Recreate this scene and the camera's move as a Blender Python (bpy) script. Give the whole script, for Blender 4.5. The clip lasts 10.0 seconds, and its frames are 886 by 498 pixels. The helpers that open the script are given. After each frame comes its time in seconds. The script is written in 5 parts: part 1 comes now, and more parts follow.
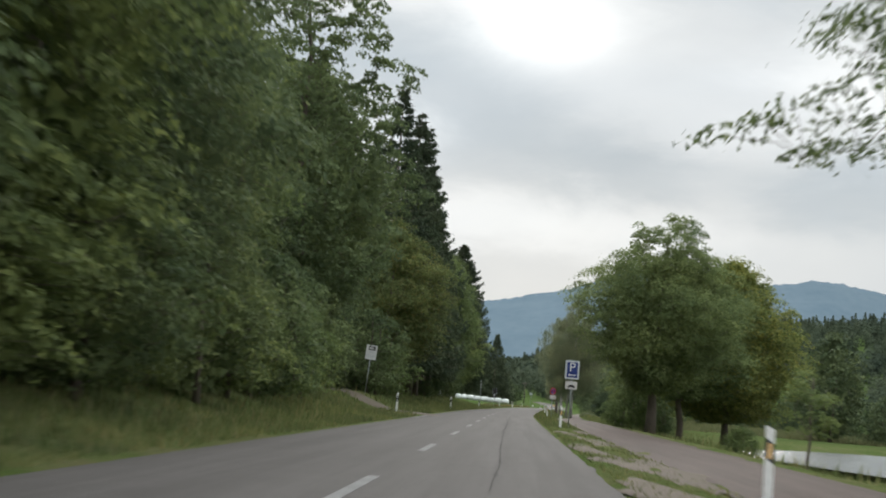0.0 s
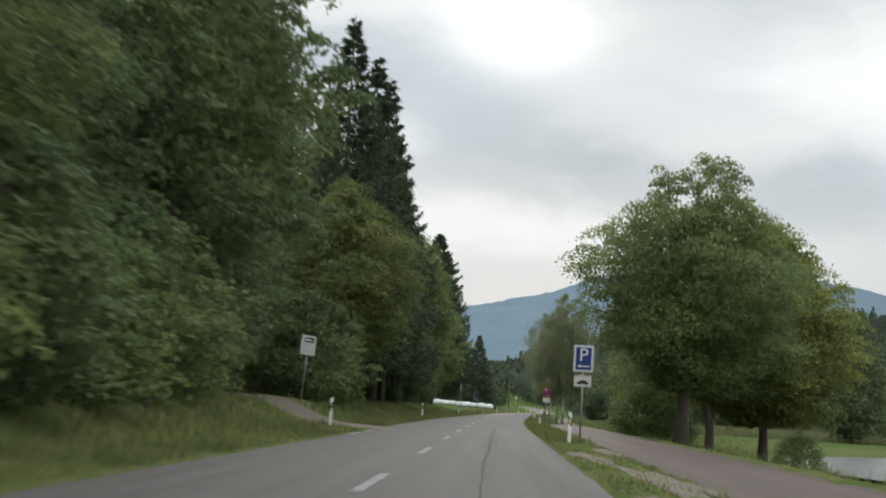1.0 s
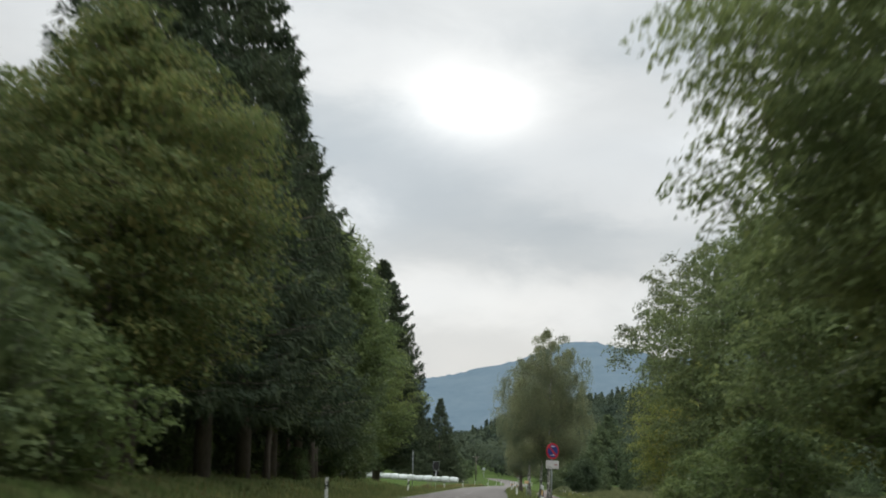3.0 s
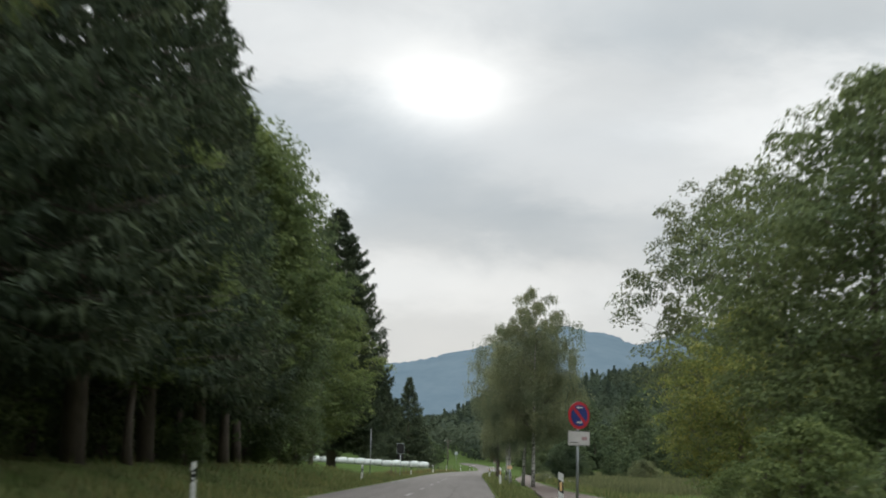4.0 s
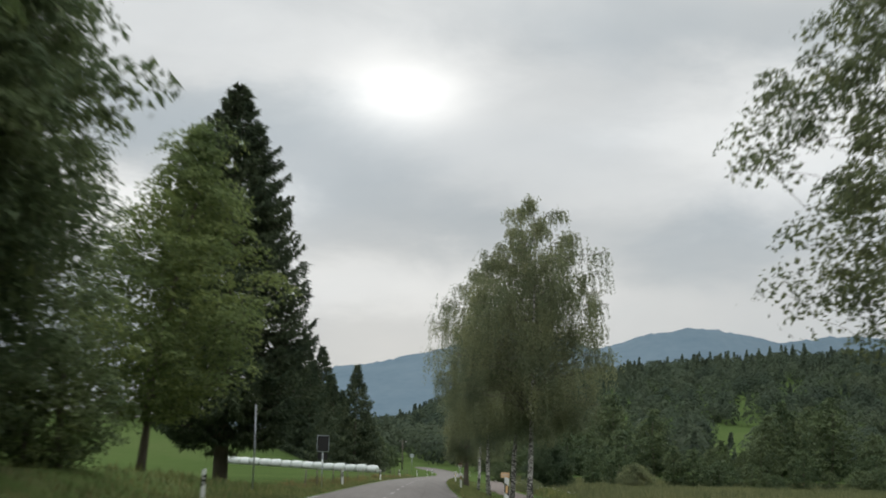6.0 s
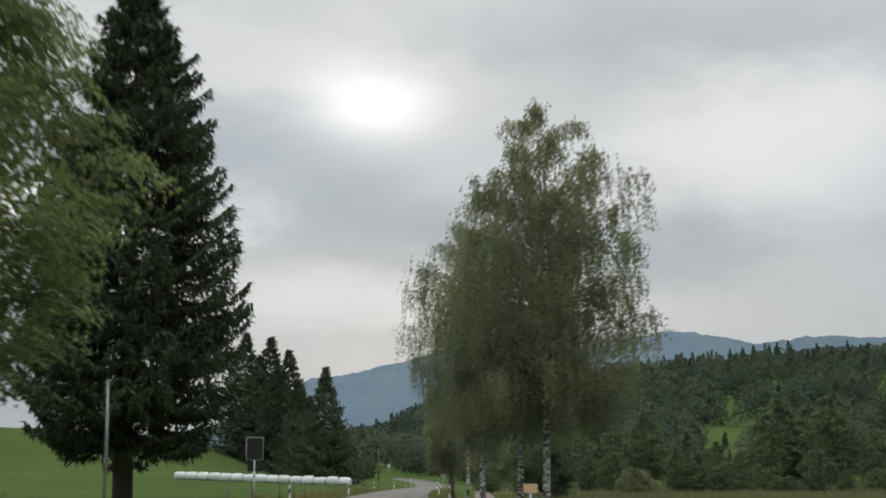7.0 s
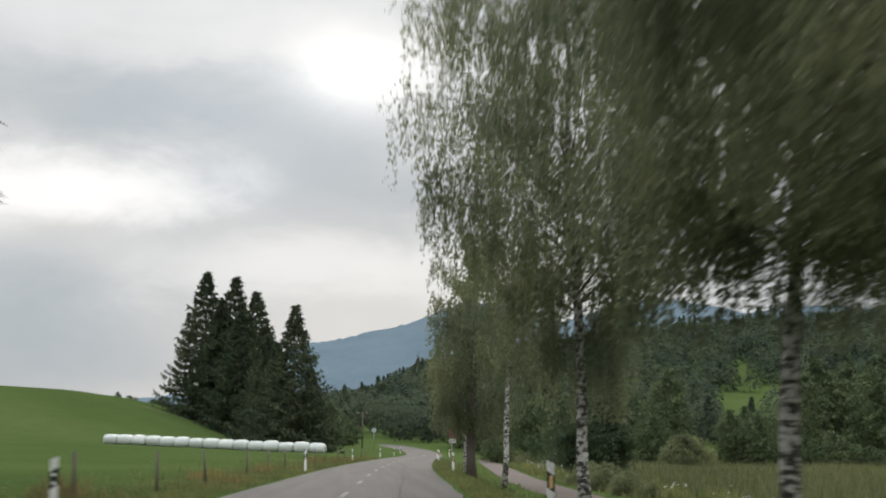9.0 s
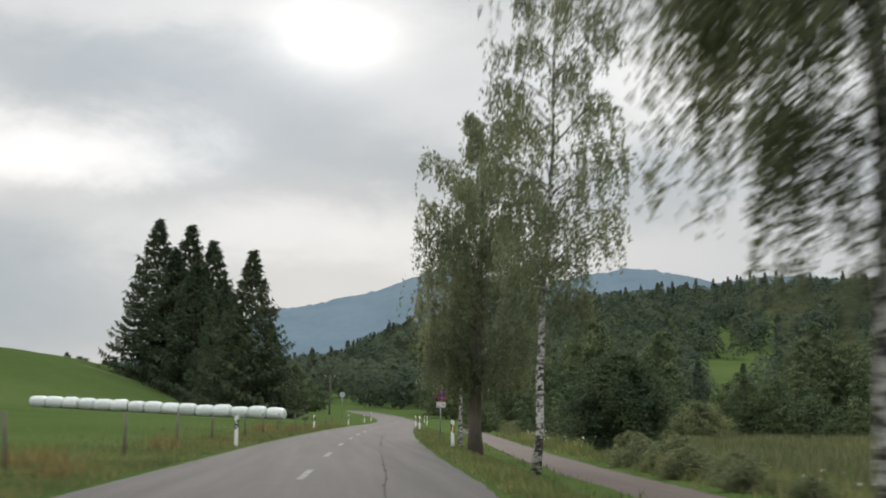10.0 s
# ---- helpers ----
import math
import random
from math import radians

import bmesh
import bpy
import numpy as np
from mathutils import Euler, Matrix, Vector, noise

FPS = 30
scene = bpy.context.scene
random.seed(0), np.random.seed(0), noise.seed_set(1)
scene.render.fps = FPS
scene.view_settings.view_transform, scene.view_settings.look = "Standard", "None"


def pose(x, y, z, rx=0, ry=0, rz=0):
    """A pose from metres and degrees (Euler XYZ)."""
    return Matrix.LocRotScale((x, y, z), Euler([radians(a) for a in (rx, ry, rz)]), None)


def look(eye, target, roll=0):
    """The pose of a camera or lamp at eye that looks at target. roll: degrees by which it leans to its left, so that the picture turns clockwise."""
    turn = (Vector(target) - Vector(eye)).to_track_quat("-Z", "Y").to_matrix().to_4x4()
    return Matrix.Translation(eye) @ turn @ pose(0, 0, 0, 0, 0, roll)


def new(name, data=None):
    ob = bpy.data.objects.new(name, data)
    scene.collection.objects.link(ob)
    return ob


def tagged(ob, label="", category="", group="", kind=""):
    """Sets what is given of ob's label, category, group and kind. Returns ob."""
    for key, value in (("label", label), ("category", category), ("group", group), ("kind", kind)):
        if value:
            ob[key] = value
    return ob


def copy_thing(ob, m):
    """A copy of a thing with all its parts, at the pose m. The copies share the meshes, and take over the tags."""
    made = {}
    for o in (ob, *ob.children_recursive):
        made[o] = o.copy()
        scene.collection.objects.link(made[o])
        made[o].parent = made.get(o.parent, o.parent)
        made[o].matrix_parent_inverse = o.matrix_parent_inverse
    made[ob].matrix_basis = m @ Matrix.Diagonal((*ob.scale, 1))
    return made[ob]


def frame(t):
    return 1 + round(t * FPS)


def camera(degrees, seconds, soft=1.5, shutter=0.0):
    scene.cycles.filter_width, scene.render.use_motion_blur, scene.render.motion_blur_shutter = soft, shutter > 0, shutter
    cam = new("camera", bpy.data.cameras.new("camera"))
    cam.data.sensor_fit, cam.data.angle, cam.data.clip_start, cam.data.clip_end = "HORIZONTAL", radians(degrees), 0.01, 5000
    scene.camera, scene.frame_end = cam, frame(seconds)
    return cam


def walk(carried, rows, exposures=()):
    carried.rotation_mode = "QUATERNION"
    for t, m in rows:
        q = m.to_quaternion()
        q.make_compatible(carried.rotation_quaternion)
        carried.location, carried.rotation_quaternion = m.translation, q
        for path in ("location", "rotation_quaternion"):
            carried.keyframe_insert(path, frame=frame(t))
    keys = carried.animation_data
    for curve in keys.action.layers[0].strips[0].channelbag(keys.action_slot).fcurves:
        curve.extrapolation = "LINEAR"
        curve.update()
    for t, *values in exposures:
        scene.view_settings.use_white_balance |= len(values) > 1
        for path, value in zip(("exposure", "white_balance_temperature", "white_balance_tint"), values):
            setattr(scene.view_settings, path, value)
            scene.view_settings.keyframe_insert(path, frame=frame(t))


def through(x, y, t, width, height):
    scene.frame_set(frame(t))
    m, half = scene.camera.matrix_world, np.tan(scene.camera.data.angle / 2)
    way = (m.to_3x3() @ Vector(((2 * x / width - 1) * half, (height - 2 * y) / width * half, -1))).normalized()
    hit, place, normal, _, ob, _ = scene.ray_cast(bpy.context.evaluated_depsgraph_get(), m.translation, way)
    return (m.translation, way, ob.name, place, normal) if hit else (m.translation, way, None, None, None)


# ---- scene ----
cam = camera(35.0, 10.0, soft=1.9, shutter=0.5)
PATH = [
    (0, (1.490, 1.922, 0.980), (1.370, 3.907, 1.188), 4.70),
    (0.5, (1.436, 12.643, 0.984), (1.310, 14.627, 1.209), 4.32),
    (1, (1.371, 23.340, 0.985), (1.278, 25.326, 1.204), 3.33),
    (1.5, (1.342, 34.088, 0.997), (1.265, 36.070, 1.252), 2.04),
    (2, (1.318, 45.005, 1.021), (1.275, 46.981, 1.329), 1.23),
    (2.5, (1.261, 56.066, 1.037), (1.212, 58.038, 1.366), 0.92),
    (3, (1.281, 67.154, 1.000), (1.241, 69.127, 1.324), 1.43),
    (4.5, (1.490, 100.457, 1.034), (1.524, 102.434, 1.334), 1.24),
    (5, (1.573, 111.514, 1.061), (1.635, 113.490, 1.362), 1.77),
    (5.5, (1.755, 122.620, 1.082), (1.801, 124.597, 1.385), 1.91),
    (6.8, (2.591, 151.533, 1.153), (2.693, 153.504, 1.477), 0.22),
    (7, (2.691, 156.038, 1.161), (2.789, 158.009, 1.486), -0.10),
    (7.5, (2.906, 167.124, 1.158), (2.992, 169.096, 1.485), -0.38),
    (8, (3.027, 178.121, 1.167), (3.121, 180.092, 1.493), -0.55),
    (8.5, (3.175, 189.010, 1.157), (3.276, 190.984, 1.465), 0.01),
    (9, (3.329, 199.853, 1.160), (3.445, 201.830, 1.440), 0.36),
    (9.5, (3.498, 210.712, 1.116), (3.636, 212.691, 1.369), 0.68),
    (10, (3.745, 221.542, 1.073), (3.903, 223.522, 1.308), 0.78),
]
walk(cam, [(t, look(eye, target, roll)) for t, eye, target, roll in PATH],
     ((0.0, 0.06, 6500, 10), (2.0, 0.04, 6500, 10), (3.0, -0.04, 6500, 10), (5.0, -0.14, 6500, 10), (6.3, -0.25, 6540, 10), (7.0, -0.30, 6560, 11),
      (7.5, -0.18, 6580, 11), (8.0, -0.05, 6600, 11), (9.0, -0.08, 6640, 12), (10.0, -0.08, 6640, 12)))


# ---- world, sun, exposure ----
SUN_AZ, SUN_EL = 0.0, 0.264      # straight down the road, low, behind a veil of cloud
sun_dir = Vector((math.sin(SUN_AZ) * math.cos(SUN_EL), math.cos(SUN_AZ) * math.cos(SUN_EL), math.sin(SUN_EL)))


def build_world():
    w = bpy.data.worlds.new("overcast_sky")
    scene.world = w
    w.use_nodes = True
    nt = w.node_tree
    nt.nodes.clear()
    N, L = nt.nodes.new, nt.links.new
    out, bg = N("ShaderNodeOutputWorld"), N("ShaderNodeBackground")
    tc = N("ShaderNodeTexCoord")
    sky = N("ShaderNodeTexSky")
    sky.sky_type, sky.sun_disc, sky.sun_elevation, sky.sun_rotation = "NISHITA", False, SUN_EL, SUN_AZ
    skyk = N("ShaderNodeVectorMath"); skyk.operation = "SCALE"; skyk.inputs[3].default_value = 0.05
    L(sky.outputs[0], skyk.inputs[0])

    def cloud(scale, detail, rough, stretch, offset):
        mp = N("ShaderNodeMapping")
        mp.inputs["Scale"].default_value = stretch
        mp.inputs["Location"].default_value = offset
        L(tc.outputs["Generated"], mp.inputs["Vector"])
        nz = N("ShaderNodeTexNoise")
        nz.inputs["Scale"].default_value, nz.inputs["Detail"].default_value, nz.inputs["Roughness"].default_value = scale, detail, rough
        nz.inputs["Distortion"].default_value = 0.3
        L(mp.outputs[0], nz.inputs["Vector"])
        return nz

    big = cloud(2.2, 5, 0.5, (1.0, 1.0, 2.6), (3.1, 0.4, 0.62))
    ramp = N("ShaderNodeValToRGB")
    e = ramp.color_ramp.elements
    e[0].position, e[0].color = 0.34, (0.588, 0.640, 0.678, 1)
    e[1].position, e[1].color = 0.66, (0.728, 0.748, 0.745, 1)
    L(big.outputs["Fac"], ramp.inputs[0])
    fine = cloud(5.0, 6, 0.55, (1.0, 1.0, 2.0), (0.3, 5.0, 0.1))
    fr = N("ShaderNodeMapRange")
    fr.inputs[1].default_value, fr.inputs[2].default_value, fr.inputs[3].default_value, fr.inputs[4].default_value = 0.3, 0.7, 0.95, 1.05
    L(fine.outputs["Fac"], fr.inputs[0])
    base = N("ShaderNodeVectorMath"); base.operation = "SCALE"
    # an overcast sky is about three times brighter overhead than near the horizon
    sep = N("ShaderNodeSeparateXYZ")
    L(tc.outputs["Generated"], sep.inputs[0])
    over = N("ShaderNodeMapRange"); over.interpolation_type = "SMOOTHSTEP"
    over.inputs[1].default_value, over.inputs[2].default_value, over.inputs[3].default_value, over.inputs[4].default_value = 0.26, 0.95, 1.0, 4.2
    L(sep.outputs[2], over.inputs[0])
    lift = N("ShaderNodeMath"); lift.operation = "MULTIPLY"
    L(fr.outputs[0], lift.inputs[0]); L(over.outputs[0], lift.inputs[1])
    L(ramp.outputs[0], base.inputs[0]); L(lift.outputs[0], base.inputs[3])
    # ragged edges for the cloud banks
    rag = cloud(9.0, 5, 0.6, (1.0, 1.0, 2.2), (1.7, 0.0, 2.3))
    rsub = N("ShaderNodeVectorMath"); rsub.operation = "SUBTRACT"; rsub.inputs[1].default_value = (0.5, 0.5, 0.5)
    L(rag.outputs["Color"], rsub.inputs[0])
    rmul = N("ShaderNodeVectorMath"); rmul.operation = "MULTIPLY"; rmul.inputs[1].default_value = (0.16, 0.0, 0.065)
    L(rsub.outputs[0], rmul.inputs[0])
    radd = N("ShaderNodeVectorMath"); radd.operation = "ADD"
    L(tc.outputs["Generated"], radd.inputs[0]); L(rmul.outputs[0], radd.inputs[1])
    # the veiled sun, then banks of lighter and darker cloud: azimuth, elevation, width, height, amount
    glows = None
    for az, el, wid, hei, amount in ((0.0, 0.264, 0.038, 0.019, 0.46), (-0.022, 0.274, 0.080, 0.040, 0.24), (0.0, 0.27, 0.30, 0.09, 0.06),
                                     (-0.03, 0.193, 0.082, 0.034, -0.115), (0.075, 0.168, 0.055, 0.018, -0.10), (-0.15, 0.243, 0.12, 0.024, -0.18), (0.24, 0.316, 0.15, 0.030, -0.12),
                                     (0.222, 0.160, 0.060, 0.024, -0.14), (-0.23, 0.070, 0.125, 0.055, -0.18), (-0.20, 0.183, 0.095, 0.022, 0.38), (-0.02, 0.124, 0.13, 0.020, 0.16),
                                     (0.31, 0.236, 0.105, 0.046, 0.27), (0.15, 0.215, 0.09, 0.030, 0.08), (-0.2, 0.31, 0.12, 0.03, 0.10)):
        sub = N("ShaderNodeVectorMath"); sub.operation = "SUBTRACT"
        sub.inputs[1].default_value = (math.sin(az) * math.cos(el), math.cos(az) * math.cos(el), math.sin(el))
        L((tc.outputs["Generated"] if wid == 0.038 else radd.outputs[0]), sub.inputs[0])
        mul = N("ShaderNodeVectorMath"); mul.operation = "MULTIPLY"
        mul.inputs[1].default_value = (1 / wid, 1.2, 1 / hei)
        L(sub.outputs[0], mul.inputs[0])
        ln = N("ShaderNodeVectorMath"); ln.operation = "DOT_PRODUCT"
        L(mul.outputs[0], ln.inputs[0]); L(mul.outputs[0], ln.inputs[1])
        # banks have a flat middle and a firmer rim than the glow
        rim = N("ShaderNodeMath"); rim.operation = "POWER"; rim.inputs[1].default_value = 1.0 if wid in (0.038, 0.080, 0.30) else 1.6
        L(ln.outputs["Value"], rim.inputs[0])
        neg = N("ShaderNodeMath"); neg.operation = "MULTIPLY"; neg.inputs[1].default_value = -0.7
        L(rim.outputs[0], neg.inputs[0])
        ex = N("ShaderNodeMath"); ex.operation = "EXPONENT"
        L(neg.outputs[0], ex.inputs[0])
        am = N("ShaderNodeMath"); am.operation = "MULTIPLY"; am.inputs[1].default_value = amount
        L(ex.outputs[0], am.inputs[0])
        # lit cloud is slightly warm, thick cloud slightly blue
        gc = N("ShaderNodeVectorMath"); gc.operation = "SCALE"
        gc.inputs[0].default_value = (1.0, 0.975, 0.93) if amount > 0 else (1.16, 1.0, 0.84)
        L(am.outputs[0], gc.inputs[3])
        s1 = N("ShaderNodeVectorMath"); s1.operation = "ADD"
        L((base if glows is None else glows).outputs[0], s1.inputs[0]); L(gc.outputs[0], s1.inputs[1])
        glows = s1
    mix = N("ShaderNodeMix"); mix.data_type = "VECTOR"; mix.inputs[0].default_value = 0.965
    L(skyk.outputs[0], mix.inputs[4]); L(s1.outputs[0], mix.inputs[5])
    L(mix.outputs[1], bg.inputs[0]); bg.inputs[1].default_value = 1.0
    L(bg.outputs[0], out.inputs[0])


build_world()
sun = new("sun", bpy.data.lights.new("sun", "SUN"))
sun.data.energy, sun.data.angle, sun.data.color = 1.5, radians(18), (1.0, 0.95, 0.88)
sun.matrix_world = look((0, 300, 200), Vector((0, 300, 200)) - sun_dir)



# ---- materials ----
def material(name, rough=0.8, metal=0.0, spec=0.3):
    m = bpy.data.materials.new(name)
    m.use_nodes = True
    b = m.node_tree.nodes["Principled BSDF"]
    b.inputs["Roughness"].default_value, b.inputs["Metallic"].default_value = rough, metal
    b.inputs["Specular IOR Level"].default_value = spec
    return m, m.node_tree, b


def noise_node(nt, scale, detail=4, rough=0.55, coord="Object", stretch=(1, 1, 1)):
    tc, mp, nz = nt.nodes.new("ShaderNodeTexCoord"), nt.nodes.new("ShaderNodeMapping"), nt.nodes.new("ShaderNodeTexNoise")
    mp.inputs["Scale"].default_value = stretch
    nz.inputs["Scale"].default_value, nz.inputs["Detail"].default_value, nz.inputs["Roughness"].default_value = scale, detail, rough
    nt.links.new(tc.outputs[coord], mp.inputs[0]); nt.links.new(mp.outputs[0], nz.inputs["Vector"])
    return nz.outputs["Fac"]


def ramp_node(nt, fac, stops):
    r = nt.nodes.new("ShaderNodeValToRGB")
    el = r.color_ramp.elements
    while len(el) < len(stops):
        el.new(0.5)
    for k, (p, c) in zip(el, stops):
        k.position, k.color = p, (*c, 1)
    nt.links.new(fac, r.inputs[0])
    return r.outputs[0]


def mix_color(nt, fac, a, b, mode="MIX"):
    m = nt.nodes.new("ShaderNodeMix")
    m.data_type, m.blend_type = "RGBA", mode
    for v, s in ((fac, m.inputs[0]), (a, m.inputs[6]), (b, m.inputs[7])):
        if isinstance(v, (int, float)):
            s.default_value = v
        elif isinstance(v, tuple):
            s.default_value = (*v, 1)
        else:
            nt.links.new(v, s)
    return m.outputs[2]


def bump_node(nt, b, height, strength, distance):
    k = nt.nodes.new("ShaderNodeBump")
    k.inputs["Strength"].default_value, k.inputs["Distance"].default_value = strength, distance
    nt.links.new(height, k.inputs["Height"]); nt.links.new(k.outputs[0], b.inputs["Normal"])


def two_scale(name, dark, light, big, small, rough=0.8, bump=0.3, dist=0.02, spec=0.3, metal=0.0, stretch=(1, 1, 1)):
    """A surface that varies at a large and at a small scale."""
    m, nt, b = material(name, rough, metal, spec)
    n1, n2 = noise_node(nt, big, 3), noise_node(nt, small, 5, 0.6, stretch=stretch)
    c1 = ramp_node(nt, n1, ((0.3, dark), (0.7, light)))
    c2 = ramp_node(nt, n2, ((0.25, tuple(v * 0.72 for v in dark)), (0.75, tuple(min(1, v * 1.15) for v in light))))
    nt.links.new(mix_color(nt, 0.5, c1, c2), b.inputs["Base Color"])
    if bump:
        bump_node(nt, b, n2, bump, dist)
    return m


def leaf_material(name, dark, mid, light, rough=0.55, through=0.44, patch=0.35):
    """Leaves: each one its own tone, with larger patches of lighter growth; some light passes through."""
    m, nt, b = material(name, max(rough, 0.68), 0, 0.14)
    geo = nt.nodes.new("ShaderNodeNewGeometry")
    c = ramp_node(nt, geo.outputs["Random Per Island"], ((0.0, dark), (0.55, mid), (1.0, light)))
    n = noise_node(nt, patch, 2)
    tone = ramp_node(nt, n, ((0.3, (0.66, 0.72, 0.68)), (0.7, (1.28, 1.2, 0.98))))
    c = mix_color(nt, 1.0, c, tone, "MULTIPLY")
    inf = nt.nodes.new("ShaderNodeObjectInfo")
    tone2 = ramp_node(nt, inf.outputs["Random"], ((0.0, (0.85, 0.9, 0.85)), (1.0, (1.12, 1.08, 1.0))))
    c = mix_color(nt, 1.0, c, tone2, "MULTIPLY")
    nt.links.new(c, b.inputs["Base Color"])
    tr, mx = nt.nodes.new("ShaderNodeBsdfTranslucent"), nt.nodes.new("ShaderNodeMixShader")
    nt.links.new(c, tr.inputs[0]); mx.inputs[0].default_value = through
    nt.links.new(b.outputs[0], mx.inputs[1]); nt.links.new(tr.outputs[0], mx.inputs[2])
    nt.links.new(mx.outputs[0], nt.nodes["Material Output"].inputs[0])
    return m


def plain(name, color, rough=0.5, metal=0.0, wear=0.12, scale=9.0, spec=0.4):
    return two_scale(name, tuple(c * (1 - wear) for c in color), color, scale * 0.2, scale, rough, 0.08, 0.004, spec, metal)


M_LEAF = leaf_material("broad_leaves", (0.098, 0.132, 0.062), (0.136, 0.178, 0.080), (0.186, 0.228, 0.096))
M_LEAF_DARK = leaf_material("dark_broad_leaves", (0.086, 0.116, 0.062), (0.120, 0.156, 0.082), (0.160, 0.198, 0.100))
M_LEAF_RUST = leaf_material("rowan_leaves", (0.092, 0.122, 0.052), (0.132, 0.164, 0.066), (0.205, 0.184, 0.080))
M_LEAF_YELLOW = leaf_material("yellowing_leaves", (0.106, 0.134, 0.052), (0.158, 0.188, 0.066), (0.250, 0.252, 0.082))
M_LEAF_GREY = leaf_material("silvery_leaves", (0.092, 0.110, 0.070), (0.140, 0.160, 0.095), (0.200, 0.215, 0.130))
M_BIRCH_LEAF = leaf_material("birch_leaves", (0.140, 0.160, 0.114), (0.180, 0.204, 0.144), (0.228, 0.252, 0.180), through=0.48)
M_NEEDLE = leaf_material("spruce_needles", (0.044, 0.060, 0.045), (0.058, 0.078, 0.055), (0.078, 0.102, 0.066), 0.85, 0.28)
# leaves of the ridge wood, with a little distance haze mixed into the green
M_WOODS = leaf_material("far_hazy_leaves", (0.056, 0.075, 0.062), (0.061, 0.081, 0.065), (0.066, 0.087, 0.067), 0.95, 0.42, 0.02)
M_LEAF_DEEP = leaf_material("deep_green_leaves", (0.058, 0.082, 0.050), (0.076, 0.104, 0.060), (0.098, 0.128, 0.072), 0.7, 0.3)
M_LEAF_COOL = leaf_material("cool_green_leaves", (0.080, 0.110, 0.064), (0.108, 0.144, 0.084), (0.142, 0.180, 0.102))
M_LEAF_ASH = leaf_material("ash_leaves", (0.112, 0.146, 0.074), (0.152, 0.194, 0.094), (0.202, 0.248, 0.118), through=0.46)
M_HAZEL = leaf_material("dark_hazel_leaves", (0.036, 0.054, 0.034), (0.048, 0.070, 0.042), (0.064, 0.090, 0.052), 0.75, 0.25)
M_BARK = two_scale("grey_brown_bark", (0.060, 0.049, 0.040), (0.150, 0.124, 0.100), 0.8, 6.0, 0.9, 0.8, 0.03, stretch=(3, 3, 0.6))
M_GRASS = leaf_material("grass_blades", (0.086, 0.116, 0.050), (0.124, 0.150, 0.068), (0.196, 0.182, 0.104), 0.7, 0.4, 0.25)

M_REED = leaf_material("reed_blades", (0.092, 0.104, 0.056), (0.130, 0.136, 0.078), (0.186, 0.176, 0.112), 0.8, 0.35, 0.08)
M_WEED = leaf_material("dry_weeds", (0.120, 0.105, 0.050), (0.190, 0.150, 0.078), (0.280, 0.210, 0.120), 0.8, 0.35, 0.3)


def birch_bark():
    m, nt, b = material("white_birch_bark", 0.6)
    n = noise_node(nt, 4.2, 5, 0.62, stretch=(1.5, 1.5, 2.2))
    c = ramp_node(nt, n, ((0.43, (0.030, 0.028, 0.025)), (0.485, (0.11, 0.10, 0.09)), (0.525, (0.40, 0.38, 0.36)), (0.8, (0.58, 0.56, 0.53))))
    nt.links.new(c, b.inputs["Base Color"]); bump_node(nt, b, n, 0.5, 0.02)
    return m


M_BIRCH = birch_bark()


def ground_material():
    m, nt, b = material("meadow_and_soil", 1.0, 0, 0.0)
    tc = nt.nodes.new("ShaderNodeTexCoord")
    big, mid, fine = noise_node(nt, 0.035, 3), noise_node(nt, 0.5, 4), noise_node(nt, 9.0, 6, 0.7)
    green = ramp_node(nt, big, ((0.3, (0.042, 0.070, 0.022)), (0.5, (0.052, 0.084, 0.026)), (0.7, (0.066, 0.096, 0.033))))
    dry = ramp_node(nt, mid, ((0.35, (0.062, 0.082, 0.026)), (0.52, (0.105, 0.108, 0.046)), (0.72, (0.135, 0.108, 0.066))))
    # the verges of the wooded stretch are drier and more trodden than the meadows
    sep = nt.nodes.new("ShaderNodeSeparateXYZ")
    nt.links.new(tc.outputs["Object"], sep.inputs[0])
    share = nt.nodes.new("ShaderNodeMapRange"); share.interpolation_type = "SMOOTHSTEP"
    share.inputs[1].default_value, share.inputs[2].default_value, share.inputs[3].default_value, share.inputs[4].default_value = 110, 235, 0.62, 0.13
    nt.links.new(sep.outputs[1], share.inputs[0])
    c = mix_color(nt, share.outputs[0], green, dry)
    tone = ramp_node(nt, fine, ((0.25, (0.6, 0.6, 0.6)), (0.75, (1.3, 1.3, 1.3))))
    nt.links.new(mix_color(nt, 1.0, c, tone, "MULTIPLY"), b.inputs["Base Color"])
    bump_node(nt, b, fine, 0.8, 0.08)
    return m


